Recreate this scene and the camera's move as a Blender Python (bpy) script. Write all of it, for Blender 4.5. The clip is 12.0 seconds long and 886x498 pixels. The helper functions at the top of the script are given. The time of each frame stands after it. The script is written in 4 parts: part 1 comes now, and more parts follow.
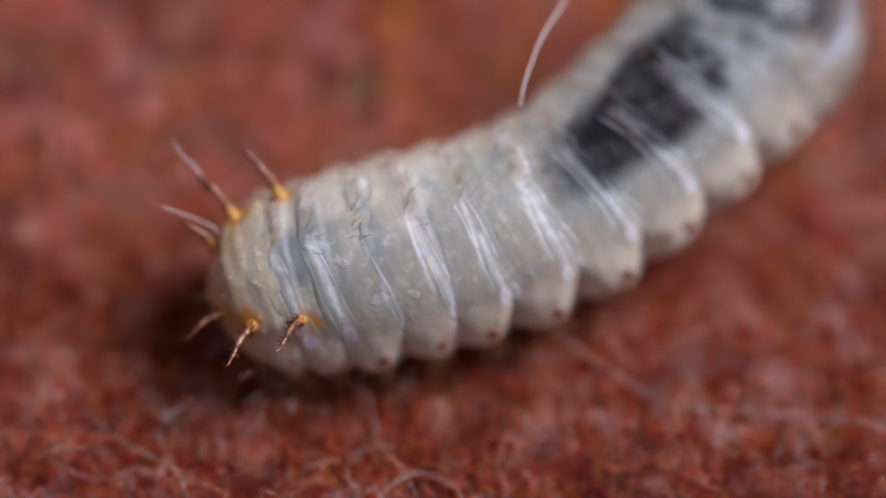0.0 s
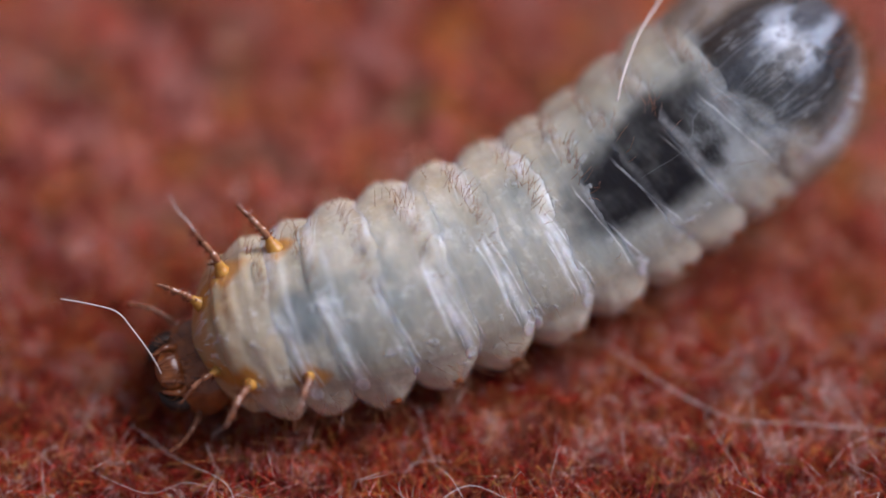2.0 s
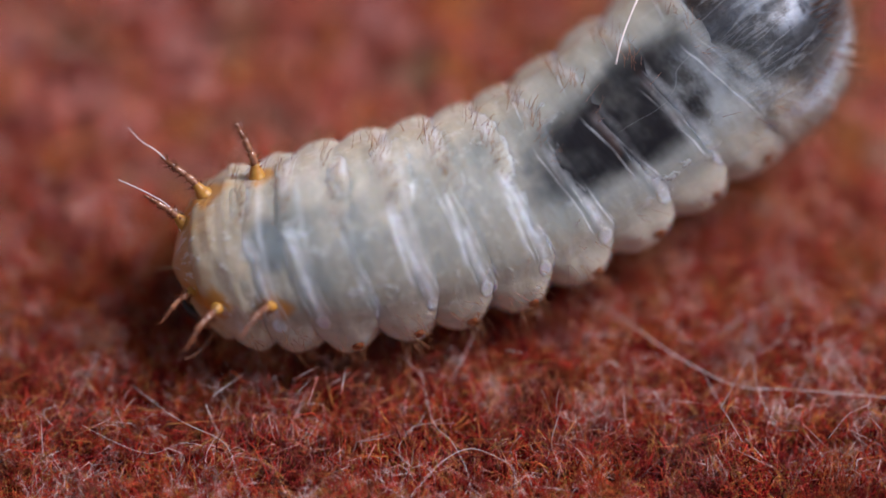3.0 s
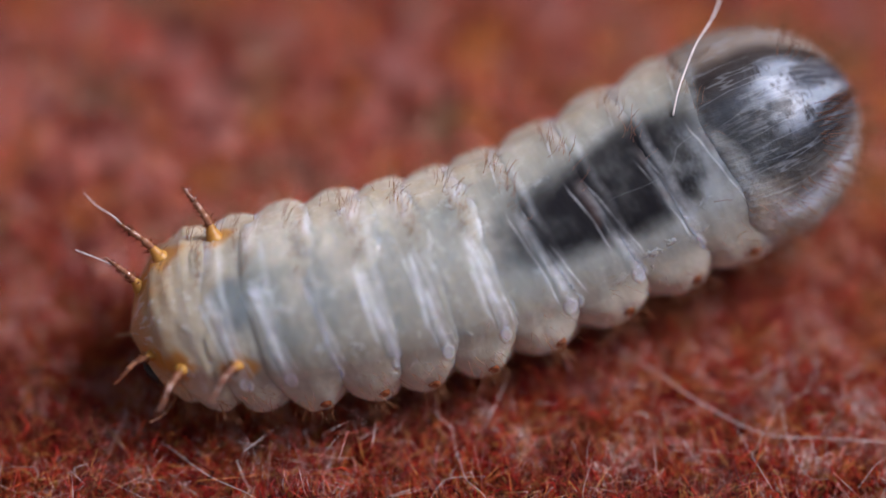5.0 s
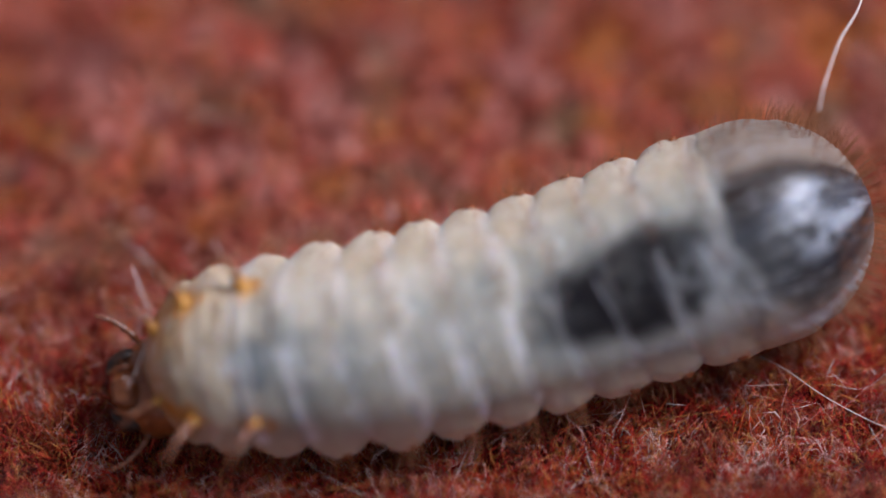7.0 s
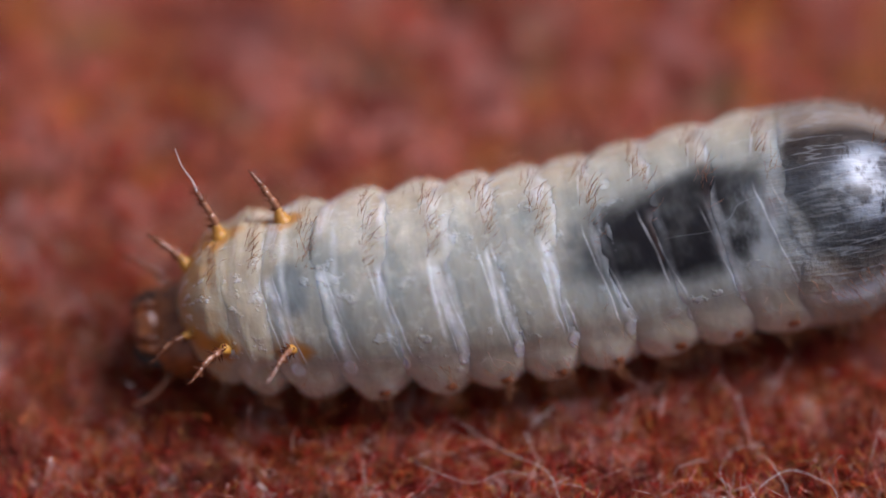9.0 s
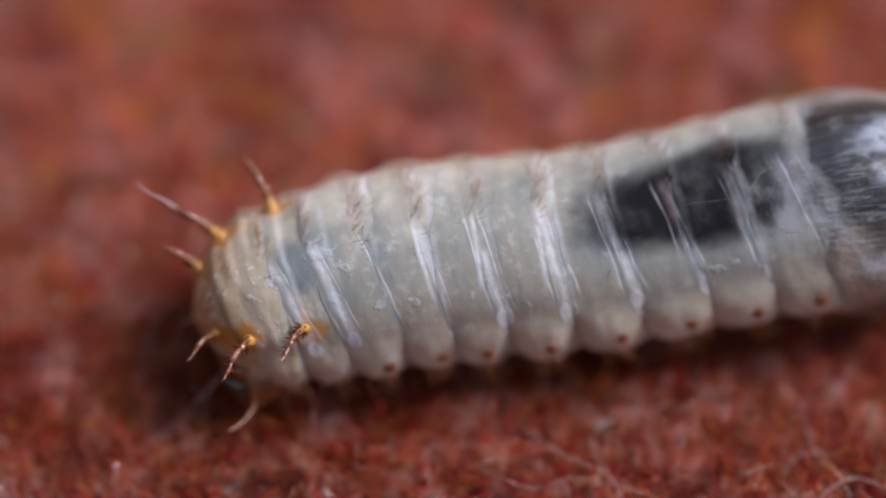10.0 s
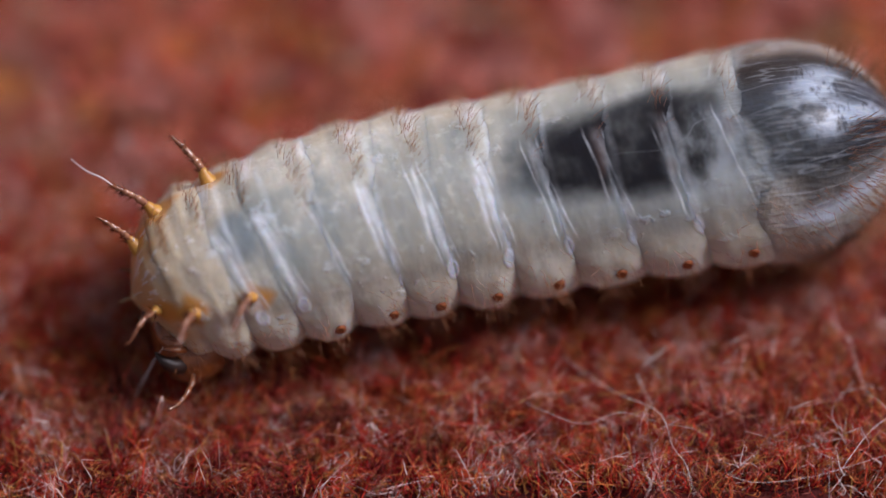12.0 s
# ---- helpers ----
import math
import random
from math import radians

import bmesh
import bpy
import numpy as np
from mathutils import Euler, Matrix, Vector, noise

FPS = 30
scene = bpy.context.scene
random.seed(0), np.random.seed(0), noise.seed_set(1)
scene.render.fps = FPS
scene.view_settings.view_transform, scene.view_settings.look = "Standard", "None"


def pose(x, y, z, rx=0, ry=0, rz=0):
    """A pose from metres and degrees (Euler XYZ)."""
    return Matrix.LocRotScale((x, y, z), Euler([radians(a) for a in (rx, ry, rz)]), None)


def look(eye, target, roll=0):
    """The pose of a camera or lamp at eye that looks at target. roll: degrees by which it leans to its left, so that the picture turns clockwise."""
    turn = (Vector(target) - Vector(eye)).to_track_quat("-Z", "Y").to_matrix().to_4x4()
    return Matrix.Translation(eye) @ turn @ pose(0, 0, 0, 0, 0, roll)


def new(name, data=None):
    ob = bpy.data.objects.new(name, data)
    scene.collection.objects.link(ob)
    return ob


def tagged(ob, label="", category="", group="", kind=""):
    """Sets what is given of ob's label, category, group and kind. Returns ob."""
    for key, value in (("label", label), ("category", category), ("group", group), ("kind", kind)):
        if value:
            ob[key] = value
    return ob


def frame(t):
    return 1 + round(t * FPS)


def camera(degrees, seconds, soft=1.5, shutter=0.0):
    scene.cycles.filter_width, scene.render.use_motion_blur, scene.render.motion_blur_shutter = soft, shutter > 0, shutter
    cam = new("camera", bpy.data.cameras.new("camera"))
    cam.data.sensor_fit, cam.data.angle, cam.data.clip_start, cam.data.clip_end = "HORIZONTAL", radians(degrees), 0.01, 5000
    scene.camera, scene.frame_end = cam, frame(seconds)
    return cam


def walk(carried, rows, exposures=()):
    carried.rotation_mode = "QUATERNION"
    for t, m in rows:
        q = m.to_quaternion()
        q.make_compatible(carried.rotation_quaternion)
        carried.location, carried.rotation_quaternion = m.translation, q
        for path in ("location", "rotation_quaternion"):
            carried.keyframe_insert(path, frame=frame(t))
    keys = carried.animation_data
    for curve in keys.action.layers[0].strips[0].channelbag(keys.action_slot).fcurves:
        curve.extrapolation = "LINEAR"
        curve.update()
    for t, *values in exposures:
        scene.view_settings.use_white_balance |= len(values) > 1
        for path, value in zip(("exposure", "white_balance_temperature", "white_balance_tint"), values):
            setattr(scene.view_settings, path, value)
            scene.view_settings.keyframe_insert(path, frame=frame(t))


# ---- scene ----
cam = camera(7.0, 12.0, soft=1.6, shutter=0.0)
cam.data.dof.use_dof = True
cam.data.dof.focus_distance = 0.3560
cam.data.dof.aperture_fstop = 7.2
PATH = [
    (0, pose(0.007690, -0.204398, 0.306759, 33.583, -0.818, 0.111)),
    (0.5, pose(0.007739, -0.206431, 0.304668, 34.229, -0.558, -0.140)),
    (1, pose(0.008972, -0.208892, 0.303606, 34.703, -0.243, 0.189)),
    (1.5, pose(0.009055, -0.209468, 0.302620, 34.874, -0.177, 0.330)),
    (2, pose(0.009513, -0.210049, 0.300111, 35.020, -0.134, 0.320)),
    (2.5, pose(0.011153, -0.211107, 0.298191, 35.154, -0.137, 0.642)),
    (3, pose(0.012324, -0.213210, 0.296496, 35.474, -0.081, 1.048)),
    (3.5, pose(0.010746, -0.209524, 0.299538, 35.001, -0.203, 0.874)),
    (3.7, pose(0.009352, -0.210123, 0.300194, 35.211, -0.080, 0.556)),
    (5.3, pose(0.006610, -0.209848, 0.297857, 35.252, -0.133, -0.082)),
    (5.5, pose(0.003589, -0.209682, 0.296987, 35.297, -0.313, -0.522)),
    (6, pose(0.002977, -0.208693, 0.296753, 35.224, -0.194, -0.674)),
    (6.5, pose(0.003685, -0.210089, 0.295575, 35.602, 0.277, -0.656)),
    (7, pose(0.003586, -0.211172, 0.294508, 35.831, 0.818, -0.505)),
    (8.8, pose(-0.003127, -0.214084, 0.298564, 35.740, 0.651, -0.331)),
    (9, pose(-0.004000, -0.214345, 0.298503, 35.638, 0.635, -0.165)),
    (9.5, pose(-0.005311, -0.211301, 0.300966, 35.006, 0.565, -0.102)),
    (10, pose(-0.008747, -0.211095, 0.302070, 34.942, 0.312, -0.134)),
    (10.5, pose(-0.009099, -0.211934, 0.300709, 35.092, 0.348, -0.144)),
    (11, pose(-0.007215, -0.213815, 0.298574, 35.190, 0.560, 0.015)),
    (11.5, pose(-0.009420, -0.212836, 0.298889, 34.939, 0.489, -0.022)),
    (12, pose(-0.009478, -0.212636, 0.299002, 34.904, 0.494, 0.052)),
]
walk(cam, PATH, [(0, -0.06, 6220, 23), (1.5, -0.06, 6220, 23), (2.5, 0.0, 6180, 22), (12, 0.0, 6180, 22)])

# ---- light: soft daylight from a bright sky, strongest from behind the larva ----
world = bpy.data.worlds.new("overcast_sky")
scene.world = world
world.use_nodes = True
sky = world.node_tree.nodes.new("ShaderNodeTexSky")
sky.sky_type = "NISHITA"
sky.sun_disc = False
sky.sun_elevation = radians(53)
sky.sun_rotation = radians(75)
backdrop = world.node_tree.nodes["Background"]
backdrop.inputs["Strength"].default_value = 0.030
haze = world.node_tree.nodes.new("ShaderNodeMix")
haze.data_type = "RGBA"
haze.inputs[0].default_value = 0.7
haze.inputs[7].default_value = (8.0, 8.2, 8.7, 1)  # even cloud cover over the clear sky
world.node_tree.links.new(sky.outputs[0], haze.inputs[6])
world.node_tree.links.new(haze.outputs[2], backdrop.inputs["Color"])
sun = new("sun", bpy.data.lights.new("sun", "SUN"))
sun.data.energy = 4.05
sun.data.angle = radians(30)
sun.data.color = (0.97, 0.98, 1.0)
sun.matrix_world = look((0.58, 0.15, 0.80), (0, 0, 0))
scene.view_settings.exposure = 0.0

MM = 0.001


# ---- node helpers ----
class Mat:
    """A node material with short calls for its nodes."""

    def __init__(self, name):
        self.m = bpy.data.materials.new(name)
        self.m.use_nodes = True
        self.t = self.m.node_tree
        self.b = self.t.nodes["Principled BSDF"]

    def put(self, socket, value):
        if hasattr(value, "is_output"):
            self.t.links.new(value, socket)
        elif socket.type == "RGBA" and len(value) == 3:
            socket.default_value = (*value, 1)
        else:
            socket.default_value = value

    def set(self, **kw):
        for k, v in kw.items():
            self.put(self.b.inputs[k.replace("_", " ")], v)

    def node(self, kind, out=0, **ins):
        n = self.t.nodes.new(kind)
        for k, v in ins.items():
            self.put(n.inputs[int(k[1:]) if k[0] == "i" and k[1:].isdigit() else k], v)
        return n, n.outputs[out]

    def math(self, op, a, b=0.0, clamp=False):
        n, o = self.node("ShaderNodeMath", i0=a, i1=b)
        n.operation, n.use_clamp = op, clamp
        return o

    def step(self, x, lo, hi):
        """A soft step of x from 0 at lo to 1 at hi."""
        n, o = self.node("ShaderNodeMapRange", i0=x, i1=lo, i2=hi)
        n.interpolation_type = "SMOOTHSTEP"
        return o

    def noise(self, vector, scale, detail=3.0, rough=0.55, out=0):
        n, o = self.node("ShaderNodeTexNoise", out, Scale=scale, Detail=detail, Roughness=rough)
        if vector is not None:
            self.t.links.new(vector, n.inputs["Vector"])
        return o

    def ramp(self, fac, stops):
        n, o = self.node("ShaderNodeValToRGB", Fac=fac)
        e = n.color_ramp.elements
        while len(e) < len(stops):
            e.new(0.5)
        for el, (p, c) in zip(e, stops):
            el.position, el.color = p, (*c, 1)
        return o

    def mix(self, fac, a, b, blend="MIX"):
        n = self.t.nodes.new("ShaderNodeMix")
        n.data_type, n.blend_type = "RGBA", blend
        self.put(n.inputs[0], fac), self.put(n.inputs[6], a), self.put(n.inputs[7], b)
        return n.outputs[2]

    def scaled(self, vector, x, y, z):
        n, o = self.node("ShaderNodeMapping", Vector=vector)
        n.inputs["Scale"].default_value = (x, y, z)
        return o

    def bump(self, height, strength, distance):
        n, o = self.node("ShaderNodeBump", Height=height, Strength=strength, Distance=distance)
        self.set(Normal=o)

    def coords(self, out="Object"):
        return self.node("ShaderNodeTexCoord")[0].outputs[out]


# ---- materials ----
def skin_material():
    """Wet, milky larva skin; along the body runs u (14 units), round it v (0.5 at the belly's midline)."""
    k = Mat("larva_skin")
    uv = k.coords("UV")
    sep = k.node("ShaderNodeSeparateXYZ", Vector=uv)[0]
    s = k.math("MULTIPLY", sep.outputs[0], 14.0)
    side = k.math("SUBTRACT", sep.outputs[1], 0.5)
    deg = k.math("MULTIPLY", side, 360.0)
    turn = k.math("RADIANS", deg)
    obj = k.node("ShaderNodeCombineXYZ", X=k.math("MULTIPLY", s, 0.0029), Y=k.math("MULTIPLY", k.math("SINE", turn), 0.0055),
                 Z=k.math("MULTIPLY", k.math("COSINE", turn), 0.0055))[1]
    wob = k.noise(obj, 420.0, 3)
    wobc = k.math("SUBTRACT", wob, 0.5)
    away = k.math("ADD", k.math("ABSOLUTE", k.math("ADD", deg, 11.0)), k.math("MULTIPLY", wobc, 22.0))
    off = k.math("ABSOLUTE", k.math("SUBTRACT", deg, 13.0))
    # fat lobes are cream; extra paleness stands in for light shining through them
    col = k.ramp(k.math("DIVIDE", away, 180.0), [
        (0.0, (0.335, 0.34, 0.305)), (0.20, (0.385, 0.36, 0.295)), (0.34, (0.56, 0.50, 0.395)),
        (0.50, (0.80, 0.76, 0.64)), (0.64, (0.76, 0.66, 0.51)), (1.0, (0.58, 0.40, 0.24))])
    # far side: tan skin, also darkened in the colour to offset the sun
    col = k.mix(k.math("MULTIPLY", k.step(deg, 24.0, 50.0), 0.7), col, (0.47, 0.375, 0.26))
    # pale clouds of fat body and blue-grey organs under the skin
    cloud = k.noise(k.scaled(obj, 1, 0.8, 0.8), 300.0, 4)
    col = k.mix(k.math("MULTIPLY", k.step(cloud, 0.46, 0.66), 0.58), col, (0.62, 0.575, 0.48))
    grain = k.noise(obj, 1500.0, 3, 0.6)
    col = k.mix(k.math("MULTIPLY", k.step(grain, 0.52, 0.68), 0.22), col, (0.74, 0.72, 0.64))
    col = k.mix(k.math("MULTIPLY", k.math("SUBTRACT", 1.0, k.step(grain, 0.34, 0.48)), 0.14), col, (0.26, 0.28, 0.26))
    organ = k.noise(k.scaled(uv, 9.0, 5.0, 1.0), 1.6, 3)
    belly = k.math("SUBTRACT", 1.0, k.step(away, 16.0, 50.0))
    mid = k.math("MULTIPLY", k.step(s, 2.2, 3.4), k.math("SUBTRACT", 1.0, k.step(s, 8.0, 9.5)))
    organ = k.math("MULTIPLY", k.math("MULTIPLY", k.step(organ, 0.46, 0.64), belly), mid)
    col = k.mix(k.math("MULTIPLY", organ, 0.5), col, (0.23, 0.28, 0.28))
    # a clear, greenish window of skin below the gut
    pane = k.math("MULTIPLY", k.step(s, 7.5, 9.0), k.math("SUBTRACT", 1.0, k.step(away, 44.0, 66.0)))
    col = k.mix(k.math("MULTIPLY", pane, 0.42), col, (0.34, 0.35, 0.31))
    # amber thorax
    front = k.math("SUBTRACT", 1.0, k.step(k.math("ADD", s, k.math("MULTIPLY", wobc, 1.5)), 1.0, 3.2))
    col = k.mix(k.math("MULTIPLY", front, 0.6), col, (0.58, 0.44, 0.28))
    collar = k.math("SUBTRACT", 1.0, k.step(k.math("ADD", s, k.math("MULTIPLY", wobc, 1.8)), 0.55, 1.25))
    col = k.mix(k.math("MULTIPLY", collar, 0.7), col, (0.52, 0.27, 0.09))
    # amber skin round the legs' roots
    for root, at in ((0.6, 38.0), (1.16, 42.0), (2.43, 45.0)):
        q = k.math("ADD", k.math("ABSOLUTE", k.math("DIVIDE", k.math("SUBTRACT", s, root), 0.50)), k.math("ABSOLUTE", k.math("DIVIDE", k.math("SUBTRACT", k.math("ABSOLUTE", deg), at), 17.0)))
        q = k.math("SUBTRACT", 1.0, k.step(k.math("ADD", q, wobc), 0.4, 1.1))
        col = k.mix(k.math("MULTIPLY", q, 0.9), col, (0.56, 0.25, 0.05))
    # dark gut behind the middle, and the dark end sac: soft ovals
    slow = k.math("SUBTRACT", k.noise(obj, 190.0, 2), 0.5)

    def oval(s0, ds, d0, dd, lo, hi, power=3.0):
        a = k.math("POWER", k.math("ABSOLUTE", k.math("DIVIDE", k.math("SUBTRACT", s, s0), ds)), power)
        e = k.math("POWER", k.math("ABSOLUTE", k.math("DIVIDE", k.math("SUBTRACT", deg, d0), dd)), power)
        q = k.math("ADD", k.math("ADD", a, e), k.math("MULTIPLY", k.math("ADD", slow, wobc), 0.9))
        return k.math("SUBTRACT", 1.0, k.step(q, lo, hi))

    hind = k.step(k.math("ADD", s, k.math("MULTIPLY", wobc, 0.7)), 11.25, 11.7)
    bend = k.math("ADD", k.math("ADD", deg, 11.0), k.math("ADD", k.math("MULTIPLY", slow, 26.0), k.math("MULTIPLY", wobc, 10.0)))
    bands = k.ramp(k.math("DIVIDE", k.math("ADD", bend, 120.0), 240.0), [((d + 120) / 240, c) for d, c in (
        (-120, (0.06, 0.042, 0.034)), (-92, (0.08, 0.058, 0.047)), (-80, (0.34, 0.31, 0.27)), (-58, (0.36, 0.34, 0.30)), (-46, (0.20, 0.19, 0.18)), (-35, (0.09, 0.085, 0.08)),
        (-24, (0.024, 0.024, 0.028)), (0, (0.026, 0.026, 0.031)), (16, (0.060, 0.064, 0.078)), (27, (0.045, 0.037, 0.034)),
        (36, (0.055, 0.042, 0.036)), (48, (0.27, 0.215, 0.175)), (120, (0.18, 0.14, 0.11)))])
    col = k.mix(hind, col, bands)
    flank = k.math("MULTIPLY", k.math("SUBTRACT", 1.0, k.step(s, 11.6, 12.4)), k.math("MAXIMUM", k.step(deg, 66.0, 82.0), k.math("SUBTRACT", 1.0, k.step(deg, -50.0, -34.0))))
    col = k.mix(k.math("MULTIPLY", k.math("MULTIPLY", flank, hind), 0.75), col, (0.50, 0.42, 0.33))
    streak = k.noise(k.scaled(obj, 0.22, 1.3, 1.3), 900.0, 3, 0.55)
    streak = k.math("MULTIPLY", k.math("SUBTRACT", 1.0, k.step(k.math("ABSOLUTE", k.math("SUBTRACT", streak, 0.5)), 0.004, 0.03)), hind)
    col = k.mix(k.math("MULTIPLY", streak, 0.3), col, (0.40, 0.42, 0.45))
    # shine put into the colour: a pale line back along the tail's side ridge, crumpled membrane glints over the sac
    ridge_shine = k.math("ABSOLUTE", k.math("ADD", k.math("ADD", deg, 64.0), k.math("MULTIPLY", slow, 34.0)))
    ridge_shine = k.math("MULTIPLY", k.math("SUBTRACT", 1.0, k.step(ridge_shine, 2.0, 9.0)), k.math("MULTIPLY", k.step(s, 11.4, 12.2), k.math("SUBTRACT", 1.0, k.step(s, 13.2, 13.8))))
    sac_shine = k.math("MULTIPLY", oval(12.95, 0.95, -4.0, 25.0, 0.2, 1.2, 2.0), k.step(k.noise(k.scaled(obj, 0.8, 1.0, 1.0), 520.0, 3, 0.55), 0.40, 0.60))
    sac_shine = k.math("MULTIPLY", sac_shine, k.step(k.noise(k.scaled(obj, 1.0, 0.45, 0.45), 2400.0, 3, 0.6), 0.30, 0.52))
    col = k.mix(k.math("MULTIPLY", k.math("MAXIMUM", ridge_shine, sac_shine), 0.60), col, (0.55, 0.62, 0.72))
    halo = oval(9.95, 2.5, -16.0, 40.0, 0.2, 1.4, 2.0)
    col = k.mix(k.math("MULTIPLY", halo, 0.60), col, (0.23, 0.255, 0.26))
    gut = oval(9.92, 2.35, -10.0, 28.0, 0.25, 1.35, 2.2)
    col = k.mix(k.math("MULTIPLY", gut, k.math("SUBTRACT", 1.0, k.math("MULTIPLY", k.step(k.noise(k.scaled(obj, 1.0, 0.6, 0.6), 520.0, 3), 0.42, 0.72), 0.22))), col, (0.012, 0.011, 0.013))
    bow = k.math("SUBTRACT", k.math("SUBTRACT", s, 11.32), k.math("MULTIPLY", k.math("ABSOLUTE", k.math("SUBTRACT", deg, 8.0)), 0.009))
    bow = k.math("SUBTRACT", 1.0, k.step(k.math("ABSOLUTE", k.math("ADD", bow, k.math("MULTIPLY", wobc, 0.5))), 0.02, 0.27))
    bow = k.math("MULTIPLY", bow, k.math("SUBTRACT", 1.0, k.step(away, 40.0, 60.0)))
    col = k.mix(k.math("MULTIPLY", bow, 0.42), col, (0.50, 0.52, 0.51))
    # a torn, milky veil of fat over the gut's end
    veil = oval(11.0, 0.75, -26.0, 30.0, 0.2, 1.5, 2.0)
    veil = k.math("MULTIPLY", veil, k.step(k.noise(k.scaled(obj, 1.0, 0.5, 0.5), 560.0, 4, 0.6), 0.38, 0.62))
    col = k.mix(k.math("MULTIPLY", veil, 0.55), col, (0.46, 0.50, 0.52))
    # each ring's wet fold is a V: it opens from the bristle row down to the notch between two side lobes; its white is
    # pale skin plus painted wet shine
    lazy = k.math("MULTIPLY", k.math("SUBTRACT", k.noise(k.scaled(uv, 10.0, 7.0, 1.0), 1.0, 2), 0.5), 0.16)
    sw = k.math("ADD", s, k.math("ADD", lazy, k.math("MULTIPLY", wobc, 0.06)))
    g = k.math("SUBTRACT", k.math("FRACT", k.math("ADD", sw, 0.25)), 0.5)
    reach = k.math("DIVIDE", k.math("SUBTRACT", off, 12.0), 62.0)

    def arm(slope, bias, width, lo, hi):
        d = k.math("ABSOLUTE", k.math("SUBTRACT", g, k.math("ADD", k.math("MULTIPLY", reach, slope), bias)))
        line = k.math("SUBTRACT", 1.0, k.step(d, 0.0, width))
        return k.math("MULTIPLY", line, k.math("MULTIPLY", k.step(reach, lo - 0.1, lo + 0.1), k.math("SUBTRACT", 1.0, k.step(reach, hi - 0.12, hi + 0.04))))

    def gate(scale, lo, hi):
        return k.step(k.noise(k.scaled(obj, 1.2, 0.5, 0.5), scale, 2), lo, hi)

    inside = k.math("MULTIPLY", k.step(s, 1.3, 1.8), k.math("SUBTRACT", 1.0, k.step(s, 11.2, 11.5)))
    slim = k.math("SUBTRACT", 1.0, k.math("MULTIPLY", k.step(s, 7.6, 8.6), 0.6))
    main = k.math("MULTIPLY", arm(0.25, 0.0, 0.13, 0.0, 1.0), k.math("MULTIPLY", k.math("MAXIMUM", gate(430.0, 0.32, 0.5), k.math("SUBTRACT", 0.95, k.step(s, 3.4, 4.4))), slim))
    bar = k.math("MULTIPLY", arm(0.25, 0.0, 0.13, 0.5, 1.0), gate(380.0, 0.26, 0.42))
    stem = k.math("MULTIPLY", arm(0.0, -0.03, 0.075, 0.0, 0.75), k.math("MULTIPLY", gate(470.0, 0.40, 0.58), slim))
    hair = k.math("MULTIPLY", arm(0.34, 0.08, 0.036, 0.0, 0.9), gate(520.0, 0.38, 0.5))
    hair2 = k.math("MULTIPLY", arm(0.12, 0.0, 0.026, 0.1, 0.9), gate(350.0, 0.42, 0.55))
    hair3 = k.math("MULTIPLY", arm(0.24, -0.17, 0.030, 0.0, 0.9), gate(310.0, 0.40, 0.52))
    thin = k.math("MULTIPLY", k.math("MAXIMUM", k.math("MAXIMUM", hair, hair2), hair3), 0.9)
    # a white wet glint is painted at each notch between two lobes
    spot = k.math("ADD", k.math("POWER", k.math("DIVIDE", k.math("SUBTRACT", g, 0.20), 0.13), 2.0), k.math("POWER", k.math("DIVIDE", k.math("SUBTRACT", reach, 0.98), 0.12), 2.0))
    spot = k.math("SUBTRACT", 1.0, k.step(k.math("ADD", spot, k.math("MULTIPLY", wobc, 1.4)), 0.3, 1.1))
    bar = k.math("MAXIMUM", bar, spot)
    # a weak white line lightens the dark seam where two rings meet
    seam = k.math("MULTIPLY", k.math("MULTIPLY", arm(0.02, 0.24, 0.10, -0.2, 0.9), gate(330.0, 0.34, 0.56)), 0.5)
    bar = k.math("MAXIMUM", bar, seam)
    folds = k.math("MAXIMUM", k.math("MAXIMUM", main, bar), k.math("MAXIMUM", stem, thin))
    crumple = k.noise(k.scaled(obj, 1.0, 0.7, 0.7), 2300.0, 3, 0.6)
    near = k.math("SUBTRACT", 1.0, k.math("MULTIPLY", k.step(deg, 20.0, 34.0), 0.35))
    white = k.math("MULTIPLY", k.math("MULTIPLY", k.math("MULTIPLY", folds, near), inside), k.math("ADD", 0.62, k.math("MULTIPLY", k.step(crumple, 0.40, 0.62), 0.38)))
    # clear grey skin inside the V, where dark organs shine through
    hollow = arm(0.12, -0.01, 0.13, 0.3, 0.95)
    hollow = k.math("MULTIPLY", k.math("MULTIPLY", hollow, inside), k.step(k.noise(obj, 260.0, 3), 0.30, 0.54))
    crop = oval(2.62, 0.36, -6.0, 17.0, 0.2, 1.4, 2.0)
    col = k.mix(k.math("MULTIPLY", crop, 0.72), col, (0.16, 0.20, 0.22))
    col = k.mix(k.math("MULTIPLY", hollow, 0.55), col, (0.22, 0.255, 0.25))
    rust = k.math("MULTIPLY", k.math("SUBTRACT", 1.0, k.step(k.math("ABSOLUTE", g), 0.02, 0.14)), gut)
    col = k.mix(k.math("MULTIPLY", k.math("MULTIPLY", rust, k.step(k.noise(obj, 500.0, 2), 0.42, 0.62)), 0.4), col, (0.085, 0.035, 0.022))
    tan = k.math("MULTIPLY", k.math("SUBTRACT", 1.0, k.step(k.math("ABSOLUTE", g), 0.04, 0.2)), k.step(deg, 14.0, 34.0))
    tan = k.math("MULTIPLY", tan, k.math("SUBTRACT", 1.0, k.step(s, 11.3, 11.8)))
    col = k.mix(k.math("MULTIPLY", tan, 0.2), col, (0.46, 0.25, 0.14))
